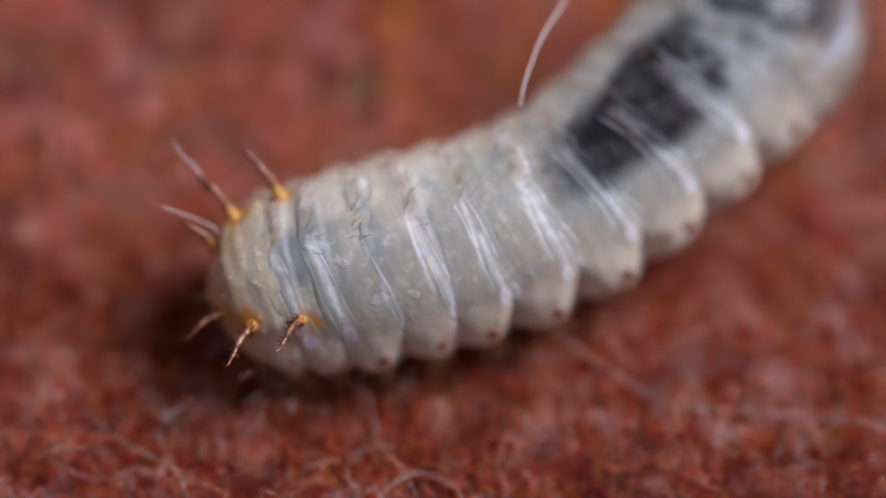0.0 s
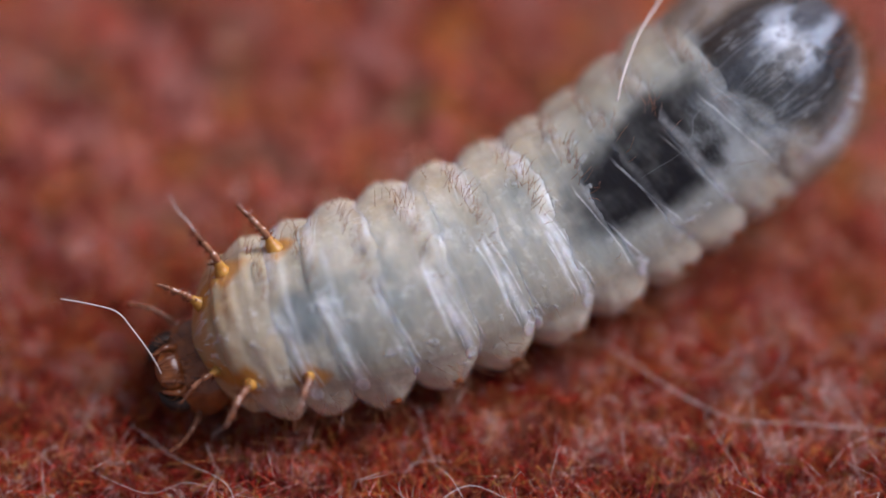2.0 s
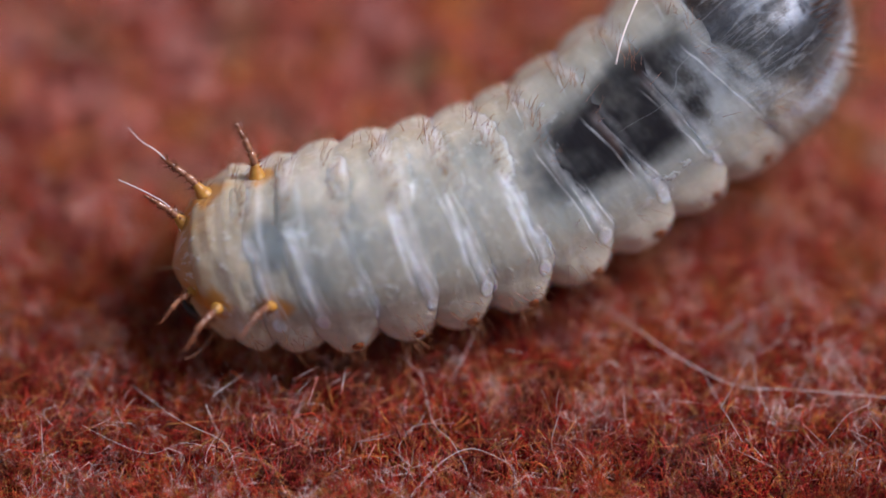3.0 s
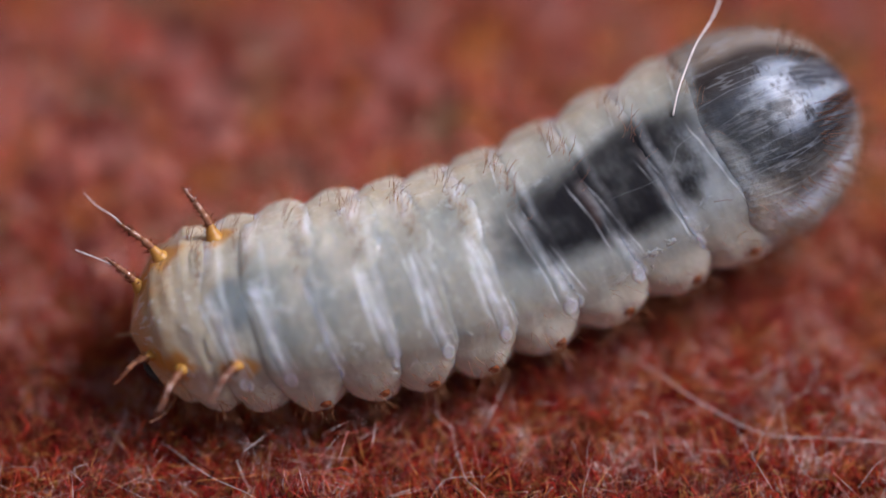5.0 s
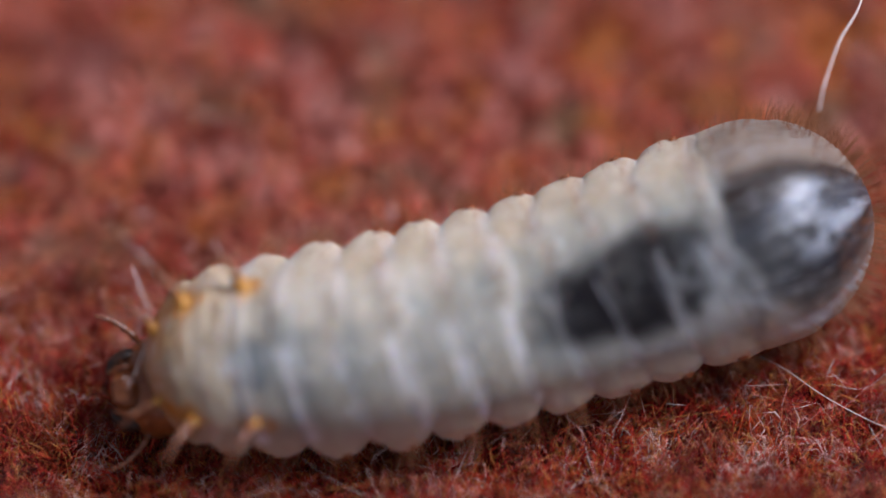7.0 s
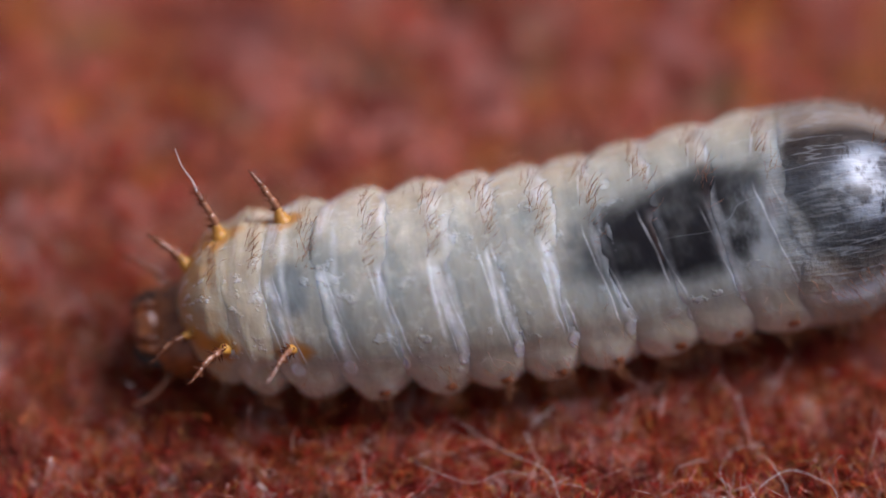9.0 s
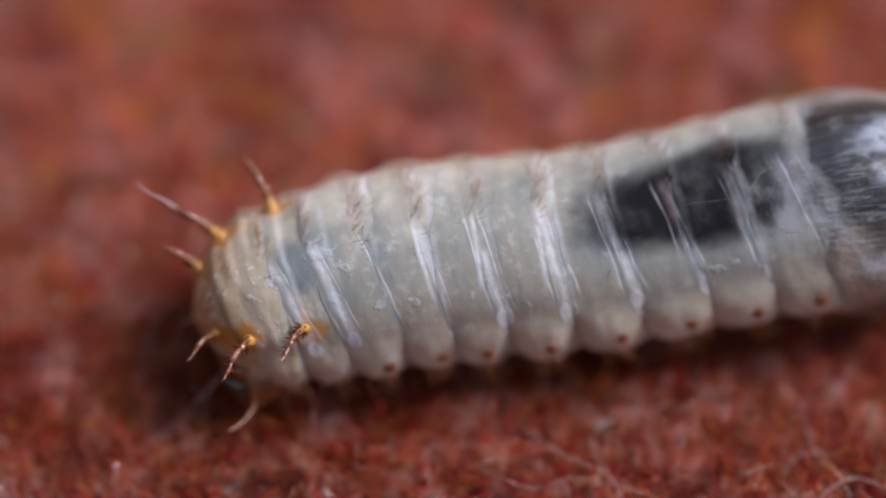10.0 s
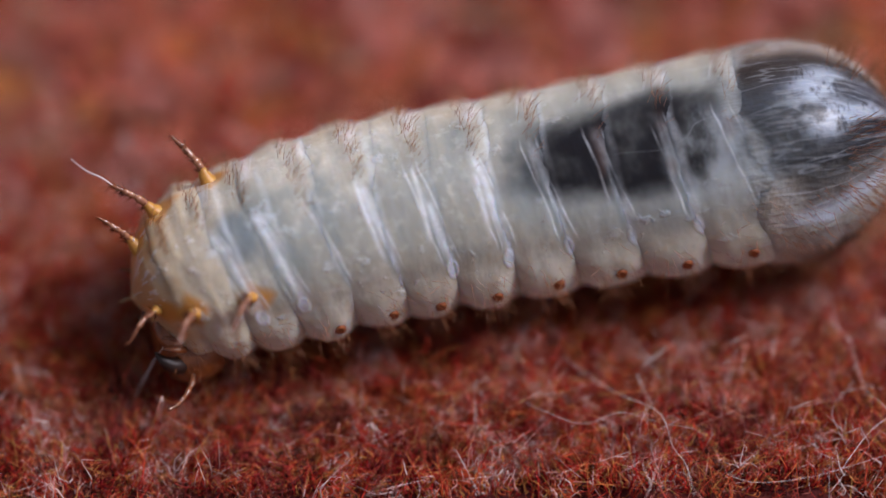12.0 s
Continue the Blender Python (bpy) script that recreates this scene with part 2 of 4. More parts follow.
    col = k.mix(k.math("MULTIPLY", white, k.math("SUBTRACT", 0.80, k.math("MULTIPLY", gut, 0.35))), col, (0.80, 0.82, 0.84))
    # the painted notch glint again, broken up and nearly white
    notch_glint = k.math("MULTIPLY", k.math("MULTIPLY", spot, inside), k.step(k.noise(obj, 900.0, 3), 0.36, 0.56))
    col = k.mix(k.math("MULTIPLY", notch_glint, 0.6), col, (0.84, 0.86, 0.88))
    # wet glints on the skin's smallest bumps, painted pale into the colour
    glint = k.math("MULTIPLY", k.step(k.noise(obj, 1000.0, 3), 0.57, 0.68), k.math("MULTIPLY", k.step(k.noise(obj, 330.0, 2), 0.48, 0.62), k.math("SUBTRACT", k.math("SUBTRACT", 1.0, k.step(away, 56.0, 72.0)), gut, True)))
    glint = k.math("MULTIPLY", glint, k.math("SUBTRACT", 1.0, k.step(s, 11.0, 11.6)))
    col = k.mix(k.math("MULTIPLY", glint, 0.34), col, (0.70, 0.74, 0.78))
    # denser painted glints on the front rings
    front_glint = k.math("MULTIPLY", k.math("MULTIPLY", front, k.step(k.noise(obj, 1250.0, 3), 0.55, 0.64)), k.step(k.noise(obj, 420.0, 2), 0.42, 0.58))
    col = k.mix(k.math("MULTIPLY", front_glint, 0.55), col, (0.74, 0.76, 0.78))
    # white breathing tubes: fine wandering lines along the hind body
    tube_noise = k.noise(k.scaled(obj, 0.42, 1.0, 1.0), 270.0, 2, 0.45)
    line = k.math("SUBTRACT", 1.0, k.step(k.math("ABSOLUTE", k.math("SUBTRACT", tube_noise, 0.5)), 0.0008, 0.0045))
    line = k.math("MULTIPLY", line, gate(240.0, 0.44, 0.58))
    line = k.math("MULTIPLY", line, k.math("MULTIPLY", k.step(s, 8.4, 9.2), k.math("SUBTRACT", 1.0, k.step(away, 48.0, 70.0))))
    col = k.mix(k.math("MULTIPLY", line, 0.16), col, (0.60, 0.65, 0.68))
    wet = k.math("SUBTRACT", 1.0, k.step(away, 42.0, 62.0))
    gloss = k.math("ADD", 0.03, k.math("MULTIPLY", wet, k.math("ADD", 0.20, k.math("MULTIPLY", k.math("MULTIPLY", hind, k.step(k.noise(k.scaled(obj, 0.7, 1.2, 1.2), 700.0, 4, 0.65), 0.42, 0.58)), 0.25))))
    gloss = k.math("ADD", gloss, k.math("ADD", k.math("MULTIPLY", k.math("MAXIMUM", white, notch_glint), 0.5), k.math("MULTIPLY", front, 0.22)))
    gloss = k.math("ADD", gloss, k.math("ADD", k.math("MULTIPLY", k.math("MAXIMUM", sac_shine, ridge_shine), 0.25), k.math("MAXIMUM", k.math("MULTIPLY", glint, 0.5), k.math("MULTIPLY", front_glint, 0.6))))
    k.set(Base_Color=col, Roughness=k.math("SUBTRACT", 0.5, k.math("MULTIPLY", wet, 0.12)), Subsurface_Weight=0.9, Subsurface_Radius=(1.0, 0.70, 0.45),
          Subsurface_Scale=0.0008, Coat_Weight=gloss, Coat_Roughness=k.math("ADD", 0.15, k.math("MULTIPLY", hind, 0.10)), Specular_IOR_Level=0.1)
    tailed = k.step(s, 11.0, 11.6)
    wrinkle = k.noise(k.scaled(obj, 2.0, 0.8, 0.8), 620.0, 2, 0.5)
    fine = k.noise(obj, 3600.0, 3)
    crease = k.math("MULTIPLY", k.math("ADD", k.noise(k.scaled(obj, 0.3, 2.0, 2.0), 760.0, 4, 0.6), k.math("MULTIPLY", k.noise(obj, 1400.0, 4, 0.6), 0.9)), tailed)
    h = k.math("ADD", k.math("MULTIPLY", wrinkle, k.math("SUBTRACT", 0.6, k.math("MULTIPLY", tailed, 0.25))), k.math("MULTIPLY", fine, 0.035))
    h = k.math("ADD", h, k.math("MULTIPLY", k.math("ADD", glint, front_glint), 0.3))
    h = k.math("ADD", h, k.math("MULTIPLY", k.math("MULTIPLY", spot, inside), 0.25))
    h = k.math("ADD", h, k.math("ADD", k.math("MULTIPLY", crease, 1.7), k.math("MULTIPLY", sac_shine, 0.3)))
    h = k.math("ADD", h, k.math("MULTIPLY", k.math("MULTIPLY", white, crumple), 0.15))
    h = k.math("ADD", h, k.math("MULTIPLY", k.math("MULTIPLY", front, k.noise(obj, 1300.0, 2)), 0.25))
    k.bump(h, 0.7, 0.0002)
    return k.m


def simple(name, a, b, scale, rough=0.45, coat=0.0, sss=0.0, bump=0.0):
    """A two-tone mottled material."""
    k = Mat(name)
    o = k.coords("Object")
    k.set(Base_Color=k.ramp(k.noise(o, scale, 4), [(0.3, a), (0.7, b)]), Roughness=rough, Coat_Weight=coat, Coat_Roughness=0.12)
    if sss:
        k.set(Subsurface_Weight=sss, Subsurface_Radius=(1.0, 0.5, 0.25), Subsurface_Scale=0.0004)
    if bump:
        k.bump(k.noise(o, scale * 3, 3), bump, 0.00006)
    return k.m


def felt_material(name, strands):
    """Red felt; strands take their tint one by one, in drifting patches, paler on the far side in place of stronger
    light.
    """
    k = Mat(name)
    o = k.coords("Object")
    patch = k.noise(o, 330.0, 4, 0.65)
    grain = k.noise(o, 2600.0, 3)
    if strands:
        pick = k.node("ShaderNodeNewGeometry")[0].outputs["Random Per Island"]
        f = k.math("ADD", k.math("MULTIPLY", pick, 0.98), k.math("MULTIPLY", k.math("SUBTRACT", patch, 0.5), 1.7), True)
        # the far side's greater brightness is painted into the strand colour
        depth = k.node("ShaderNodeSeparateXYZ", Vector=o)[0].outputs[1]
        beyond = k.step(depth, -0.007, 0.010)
        far_light = k.math("MULTIPLY", beyond, k.step(k.noise(o, 120.0, 3, 0.6), 0.25, 0.6))
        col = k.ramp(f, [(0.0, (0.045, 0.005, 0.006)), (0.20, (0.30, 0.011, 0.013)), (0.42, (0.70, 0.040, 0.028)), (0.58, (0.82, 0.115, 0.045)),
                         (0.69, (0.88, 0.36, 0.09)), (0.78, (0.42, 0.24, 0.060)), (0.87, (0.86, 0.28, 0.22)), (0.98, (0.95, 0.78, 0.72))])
        col = k.mix(k.math("MULTIPLY", far_light, 0.58), col, (0.95, 0.31, 0.21))
        # pulled threads: pale, dark, olive and orange spots, stronger on the lightened far felt
        spot = k.noise(o, 260.0, 4, 0.62, 1)
        rgb = k.node("ShaderNodeSeparateColor", Color=spot)[0]
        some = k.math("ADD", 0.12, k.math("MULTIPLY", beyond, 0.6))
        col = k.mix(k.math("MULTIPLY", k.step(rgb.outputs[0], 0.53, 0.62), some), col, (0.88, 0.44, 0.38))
        col = k.mix(k.math("MULTIPLY", k.step(rgb.outputs[1], 0.53, 0.62), 0.6), col, (0.22, 0.020, 0.020))
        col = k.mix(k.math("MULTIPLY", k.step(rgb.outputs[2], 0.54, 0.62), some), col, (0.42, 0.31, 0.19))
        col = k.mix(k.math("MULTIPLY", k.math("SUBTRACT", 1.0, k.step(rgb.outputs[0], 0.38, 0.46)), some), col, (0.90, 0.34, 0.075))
    else:
        f = k.math("ADD", k.math("MULTIPLY", patch, 0.7), k.math("MULTIPLY", grain, 0.4))
        col = k.ramp(f, [(0.3, (0.035, 0.006, 0.005)), (0.55, (0.09, 0.011, 0.008)), (0.8, (0.16, 0.026, 0.016))])
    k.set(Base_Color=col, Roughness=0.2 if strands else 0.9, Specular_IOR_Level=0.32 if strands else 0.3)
    if strands:
        # thin fibres let light through
        glow = k.node("ShaderNodeBsdfTranslucent", Color=col)[1]
        both = k.node("ShaderNodeMixShader", i0=0.22, i1=k.b.outputs[0], i2=glow)[1]
        k.t.links.new(both, k.t.nodes["Material Output"].inputs["Surface"])
    else:
        k.bump(grain, 0.8, 0.0002)
    return k.m


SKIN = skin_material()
AMBER = simple("amber_chitin", (0.46, 0.20, 0.028), (0.62, 0.33, 0.06), 1800.0, 0.45, 0.08, 0.3)
GLASSY = simple("glassy_chitin", (0.22, 0.075, 0.035), (0.42, 0.19, 0.10), 2500.0, 0.16, 0.9, 0.2)
LEG = simple("leg_chitin", (0.12, 0.035, 0.014), (0.27, 0.09, 0.035), 2500.0, 0.22, 0.6)
CAPSULE = simple("head_chitin", (0.10, 0.022, 0.006), (0.36, 0.11, 0.024), 1100.0, 0.28, 0.6, 0.0, 0.9)
BLACK = simple("mandible_chitin", (0.010, 0.006, 0.005), (0.042, 0.018, 0.011), 1200.0, 0.42, 0.0)
SPIRACLE = simple("spiracle_chitin", (0.20, 0.050, 0.014), (0.34, 0.095, 0.025), 3000.0, 0.35, 0.3)
BRISTLE = simple("bristle", (0.24, 0.08, 0.03), (0.38, 0.15, 0.06), 900.0, 0.35)
HAIR = simple("pale_hair", (0.66, 0.56, 0.52), (0.86, 0.78, 0.74), 700.0, 0.4)
DARKHAIR = simple("brown_hair", (0.10, 0.05, 0.035), (0.20, 0.11, 0.08), 700.0, 0.4)
FELT = felt_material("felt_base", False)
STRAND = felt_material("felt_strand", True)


# ---- mesh helpers ----
def part(name, data, material, parent=None, label="", m=None):
    """Links a mesh as one object, under its thing or part."""
    if isinstance(data, bmesh.types.BMesh):
        me = bpy.data.meshes.new(name)
        data.to_mesh(me)
        data.free()
        data = me
    if not data.materials:
        data.materials.append(material)
    data.polygons.foreach_set("use_smooth", [True] * len(data.polygons))
    ob = new(name, data)
    if parent:
        ob.parent = parent
    if m is not None:
        ob.matrix_basis = m
    if label:
        ob["label"] = label
    return ob


def smooth_line(points, n):
    """A Catmull-Rom line through points, n steps a span."""
    p = [Vector(q) for q in points]
    p = [2 * p[0] - p[1]] + p + [2 * p[-1] - p[-2]]
    out = []
    for i in range(1, len(p) - 2):
        for j in range(n):
            t = j / n
            a, b, c, d = p[i - 1:i + 3]
            out.append(0.5 * (2 * b + (c - a) * t + (2 * a - 5 * b + 4 * c - d) * t * t + (3 * b - a - 3 * c + d) * t ** 3))
    return out + [p[-2]]


def tube(bm, line, radii, sides=8):
    """Adds a tapered tube along a line to bm, with closed ends."""
    rings = []
    for i, q in enumerate(line):
        d = (line[min(i + 1, len(line) - 1)] - line[max(i - 1, 0)]).normalized()
        x = d.orthogonal().normalized() if not rings else (last - d * last.dot(d)).normalized()
        last = x
        y = d.cross(x)
        r = radii[i] if isinstance(radii, (list, tuple)) else radii
        rings.append([bm.verts.new(q + (x * math.cos(a) + y * math.sin(a)) * r) for a in (2 * math.pi * j / sides for j in range(sides))])
    for a, b in zip(rings, rings[1:]):
        for j in range(sides):
            bm.faces.new((a[j], a[(j + 1) % sides], b[(j + 1) % sides], b[j]))
    bm.faces.new(rings[0][::-1])
    bm.faces.new(rings[-1])


def strands_mesh(name, root, tip, bend, radius, sides=3, rings=3):
    """One mesh of many thin tapered strands: roots, tips and bends are arrays of points."""
    n = len(root)
    t = np.linspace(0, 1, rings + 1)
    d = tip - root
    side = np.cross(d, np.random.normal(size=(n, 3)))
    side /= np.linalg.norm(side, axis=1, keepdims=True) + 1e-12
    other = np.cross(d, side)
    other /= np.linalg.norm(other, axis=1, keepdims=True) + 1e-12
    verts = np.empty((n, rings * sides + 1, 3))
    for i in range(rings):
        c = root + d * t[i] + bend * (4 * t[i] * (1 - t[i]))
        r = radius * (1 - 0.55 * t[i])
        for j in range(sides):
            a = 2 * math.pi * j / sides
            verts[:, i * sides + j] = c + (side * math.cos(a) + other * math.sin(a)) * r[:, None]
    verts[:, -1] = tip
    tri = []
    for i in range(rings - 1):
        for j in range(sides):
            a, b = i * sides + j, i * sides + (j + 1) % sides
            tri += [(a, b, b + sides), (a, b + sides, a + sides)]
    for j in range(sides):
        tri.append(((rings - 1) * sides + j, (rings - 1) * sides + (j + 1) % sides, rings * sides))
    tri = np.array(tri)
    faces = (tri[None] + (np.arange(n) * (rings * sides + 1))[:, None, None]).reshape(-1)
    me = bpy.data.meshes.new(name)
    me.vertices.add(n * (rings * sides + 1))
    me.vertices.foreach_set("co", verts.reshape(-1))
    me.loops.add(len(faces))
    me.loops.foreach_set("vertex_index", faces.astype(np.int32))
    me.polygons.add(len(faces) // 3)
    me.polygons.foreach_set("loop_start", np.arange(0, len(faces), 3, dtype=np.int32))
    me.update(calc_edges=True)
    me.validate()
    return me


# ---- the felt ----
def relief(x, y):
    """Height of the felt's base, in mm, for x and y in mm."""
    p = Vector((x * 0.16, y * 0.16, 1.7))
    q = Vector((x * 0.7, y * 0.7, 4.2))
    return 0.45 * noise.noise(p) + 0.22 * noise.noise(q)


def build_ground():
    xs = np.concatenate([[-280, -200, -130, -90], np.linspace(-60, 60, 161), [90, 130, 200, 280]])
    ys = np.concatenate([[-280, -200, -110, -60], np.linspace(-32, 60, 123), [90, 130, 200, 280]])
    v = []
    for y in ys:
        for x in xs:
            inside = abs(x) <= 60 and -32 <= y <= 60
            v.append((x * MM, y * MM, (relief(x, y) - 0.5 if inside else -0.5) * MM))
    w = len(xs)
    f = [(j * w + i, j * w + i + 1, (j + 1) * w + i + 1, (j + 1) * w + i) for j in range(len(ys) - 1) for i in range(w - 1)]
    me = bpy.data.meshes.new("ground")
    me.from_pydata(v, [], f)
    ob = part("ground", me, FELT)
    tagged(ob, "brick-red felt sheet with a fuzzy pile", "felt", kind="structure")


def build_pile():
    rng = np.random.default_rng(5)
    n, far = 192000, 64000
    x = rng.uniform(-43, 43, n)
    y = np.where(np.arange(n) < far, rng.uniform(1, 30, n), rng.uniform(-18.5, 3, n))
    # most strands stand in tufts that lean and grow alike; the rest lie between
    share = rng.random(n) < 0.78
    step = 0.95
    gx, gy = np.round(x / step), np.round(y / step)

    def chance(a, b):
        v = np.sin(gx * a + gy * b) * 43758.5453
        return v - np.floor(v)

    size = 0.45 + 0.85 * chance(12.99, 78.23)
    x = np.where(share, gx * step + (chance(39.3, 11.1) - 0.5) * 0.8 + rng.normal(0, 0.2, n), x)
    y = np.where(share, gy * step + (chance(73.1, 52.2) - 0.5) * 0.8 + rng.normal(0, 0.2, n), y)
    z = np.array([relief(a, b) for a, b in zip(x, y)]) - 0.75
    lean = np.stack([chance(31.3, 17.7) - 0.5, chance(23.9, 41.1) - 0.5], 1) * 0.7 * share[:, None] + rng.normal(0, 0.27, (n, 2)) * np.where(share, 1, 1.8)[:, None]
    length = rng.gamma(7.0, 0.2, n).clip(0.5, 2.6) * np.where(share, size * 1.05, 0.66)
    up = np.stack([lean[:, 0], lean[:, 1], np.ones(n)], 1)
    up /= np.linalg.norm(up, axis=1, keepdims=True)
    root = np.stack([x, y, z], 1)
    tip = root + up * length[:, None]
    bend = rng.normal(0, 0.46, (n, 3)) * length[:, None] * [1, 1, 0.35]
    radius = rng.uniform(0.020, 0.060, n) * np.where(np.arange(n) < far, 2.7, 1.0)
    me = strands_mesh("felt_pile", root * MM, tip * MM, bend * MM, radius * MM)
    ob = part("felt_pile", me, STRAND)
    tagged(ob, "short upright red, orange and olive felt fibres", "felt fibres", kind="stuff")


def loose_hair(label, points, radius, material=None, lift=1.25):
    """A long loose hair that lies on the pile; points in mm."""
    line = [Vector((x * MM, y * MM, (lift + 0.35 * math.sin(1.7 * i + x)) * MM)) for i, (x, y) in enumerate(points)]
    line = smooth_line(line, 8)
    bm = bmesh.new()
    n = len(line)
    tube(bm, line, [0.4 * radius * MM * (1 - 0.45 * abs(2 * i / (n - 1) - 1) ** 3) for i in range(n)], 6)
    ob = part("loose_hair", bm, material or HAIR)
    tagged(ob, label, "hair", "loose hairs on the felt")


def build_hairs():
    loose_hair("long thick pale hair lying on the red felt", [(14.6, -2.9), (16.2, -5.4), (18.0, -7.1), (20.4, -9.1), (23.5, -10.6), (26.8, -10.9), (32.0, -11.3), (36.6, -11.9)], 0.055)
    loose_hair("short straight pale hair standing off the felt", [(22.0, -10.3), (22.7, -11.7), (23.8, -14.4)], 0.035)
    loose_hair("thin pale crooked hair on the felt", [(24.3, -8.6), (24.2, -9.1), (23.5, -10.8), (22.7, -12.4)], 0.026)
    loose_hair("thin pale curved hair on the felt", [(23.9, -8.9), (24.3, -9.3), (24.6, -11.1), (25.5, -13.1), (26.5, -13.7)], 0.03)
    loose_hair("fine looping pale hair on the felt", [(20.3, -8.2), (21.9, -8.0), (23.3, -7.4), (25.6, -5.7), (26.1, -7.2), (25.5, -8.4), (24.2, -9.3)], 0.03)
    loose_hair("fine brown hair lying on the felt", [(18.6, -16.6), (20.5, -14.5), (22.4, -13.4), (24.2, -13.0)], 0.03, DARKHAIR)
    loose_hair("pale hair arched over the felt", [(7.2, -18.6), (7.8, -17.4), (9.0, -15.7), (10.4, -14.9), (11.8, -15.3), (12.6, -16.3), (12.8, -18.1)], 0.042)
    loose_hair("pale bent hair crossing an arched one", [(7.9, -10.4), (8.2, -11.6), (8.7, -13.4), (9.5, -14.6), (10.3, -15.9), (10.6, -18.0)], 0.035)
    loose_hair("very fine hooked hair on the felt", [(7.6, -17.1), (7.0, -15.3), (7.1, -14.2), (7.8, -13.6), (9.7, -13.2)], 0.024)
    loose_hair("straight pale hair with a bent end", [(-6.4, -11.3), (-4.0, -13.2), (-1.6, -15.0), (-0.9, -16.6), (-0.3, -17.9), (0.1, -19.9)], 0.042)
    loose_hair("fine sagging pale hair on the felt", [(-9.1, -13.5), (-6.8, -15.1), (-5.2, -15.2), (-3.5, -15.0), (-1.7, -15.1)], 0.026)
    loose_hair("pale V-shaped hair deep in the felt", [(-3.3, -8.5), (-2.9, -9.7), (-2.2, -11.0), (-1.3, -12.3), (-0.5, -10.7), (1.5, -10.0)], 0.026, lift=0.7)
    loose_hair("short pale hair on the felt", [(-11.6, -17.1), (-11.1, -18.0), (-10.4, -19.5)], 0.03)
    loose_hair("fine pale hair stretched across the felt", [(1.6, -18.6), (3.2, -18.7), (6.1, -18.5), (10.0, -17.3)], 0.026)
    loose_hair("short pale fibre on the far felt", [(-11.3, 9.4), (-10.1, 9.3), (-8.9, 9.0)], 0.07)
    loose_hair("tangled pale hair beside the felt's tuft", [(27.9, -9.6), (29.4, -10.5), (30.1, -11.9), (29.0, -12.6), (28.0, -13.9)], 0.028)

    # one hair arches over the tail; its moves are set to fit the camera's view
    bm = bmesh.new()
    line = [Vector(q) * MM for q in ((18.6, 0.8, 12.0), (18.9, 2.0, 12.6), (19.7, 4.2, 13.1), (20.7, 6.2, 13.1), (21.1, 8.2, 12.6), (21.0, 11.4, 10.6), (21.0, 15.4, 6.0), (21.2, 18.2, 0.9))]
    tube(bm, smooth_line(line, 8), 0.05 * MM, 7)
    over = part("loose_hair", bm, HAIR)
    tagged(over, "long pale hair arching up from the felt over the larva's tail", "hair", "loose hairs on the felt")
    return over


# ---- the larva ----
# name, body unit, half spacing in mm, radius in mm
SEGMENTS = [("thorax_segment", 0.75, 1.2, 4.15), ("thorax_segment", 1.6, 1.25, 4.7), ("thorax_segment", 2.65, 1.38, 5.0),
            ("abdomen_segment", 3.8, 1.5, 5.35), ("abdomen_segment", 5.0, 1.5, 5.45), ("abdomen_segment", 6.0, 1.42, 5.5),
            ("abdomen_segment", 7.0, 1.48, 5.5), ("abdomen_segment", 8.0, 1.6, 5.5), ("abdomen_segment", 9.0, 1.75, 5.55),
            ("abdomen_segment", 10.0, 1.8, 5.65), ("abdomen_segment", 11.0, 1.85, 5.75)]
TAIL = 12.3
UNITS = [q[1] for q in SEGMENTS]
RADII = [q[3] * 0.975 for q in SEGMENTS]


def bell(d, w):
    return math.exp(-(d / w) ** 2)


def dome(u):
    """How the body narrows towards its front end."""
    return max(0.0002, 1 - (max(0.0, 1.5 - u) / 1.22) ** 3.2) ** 0.5


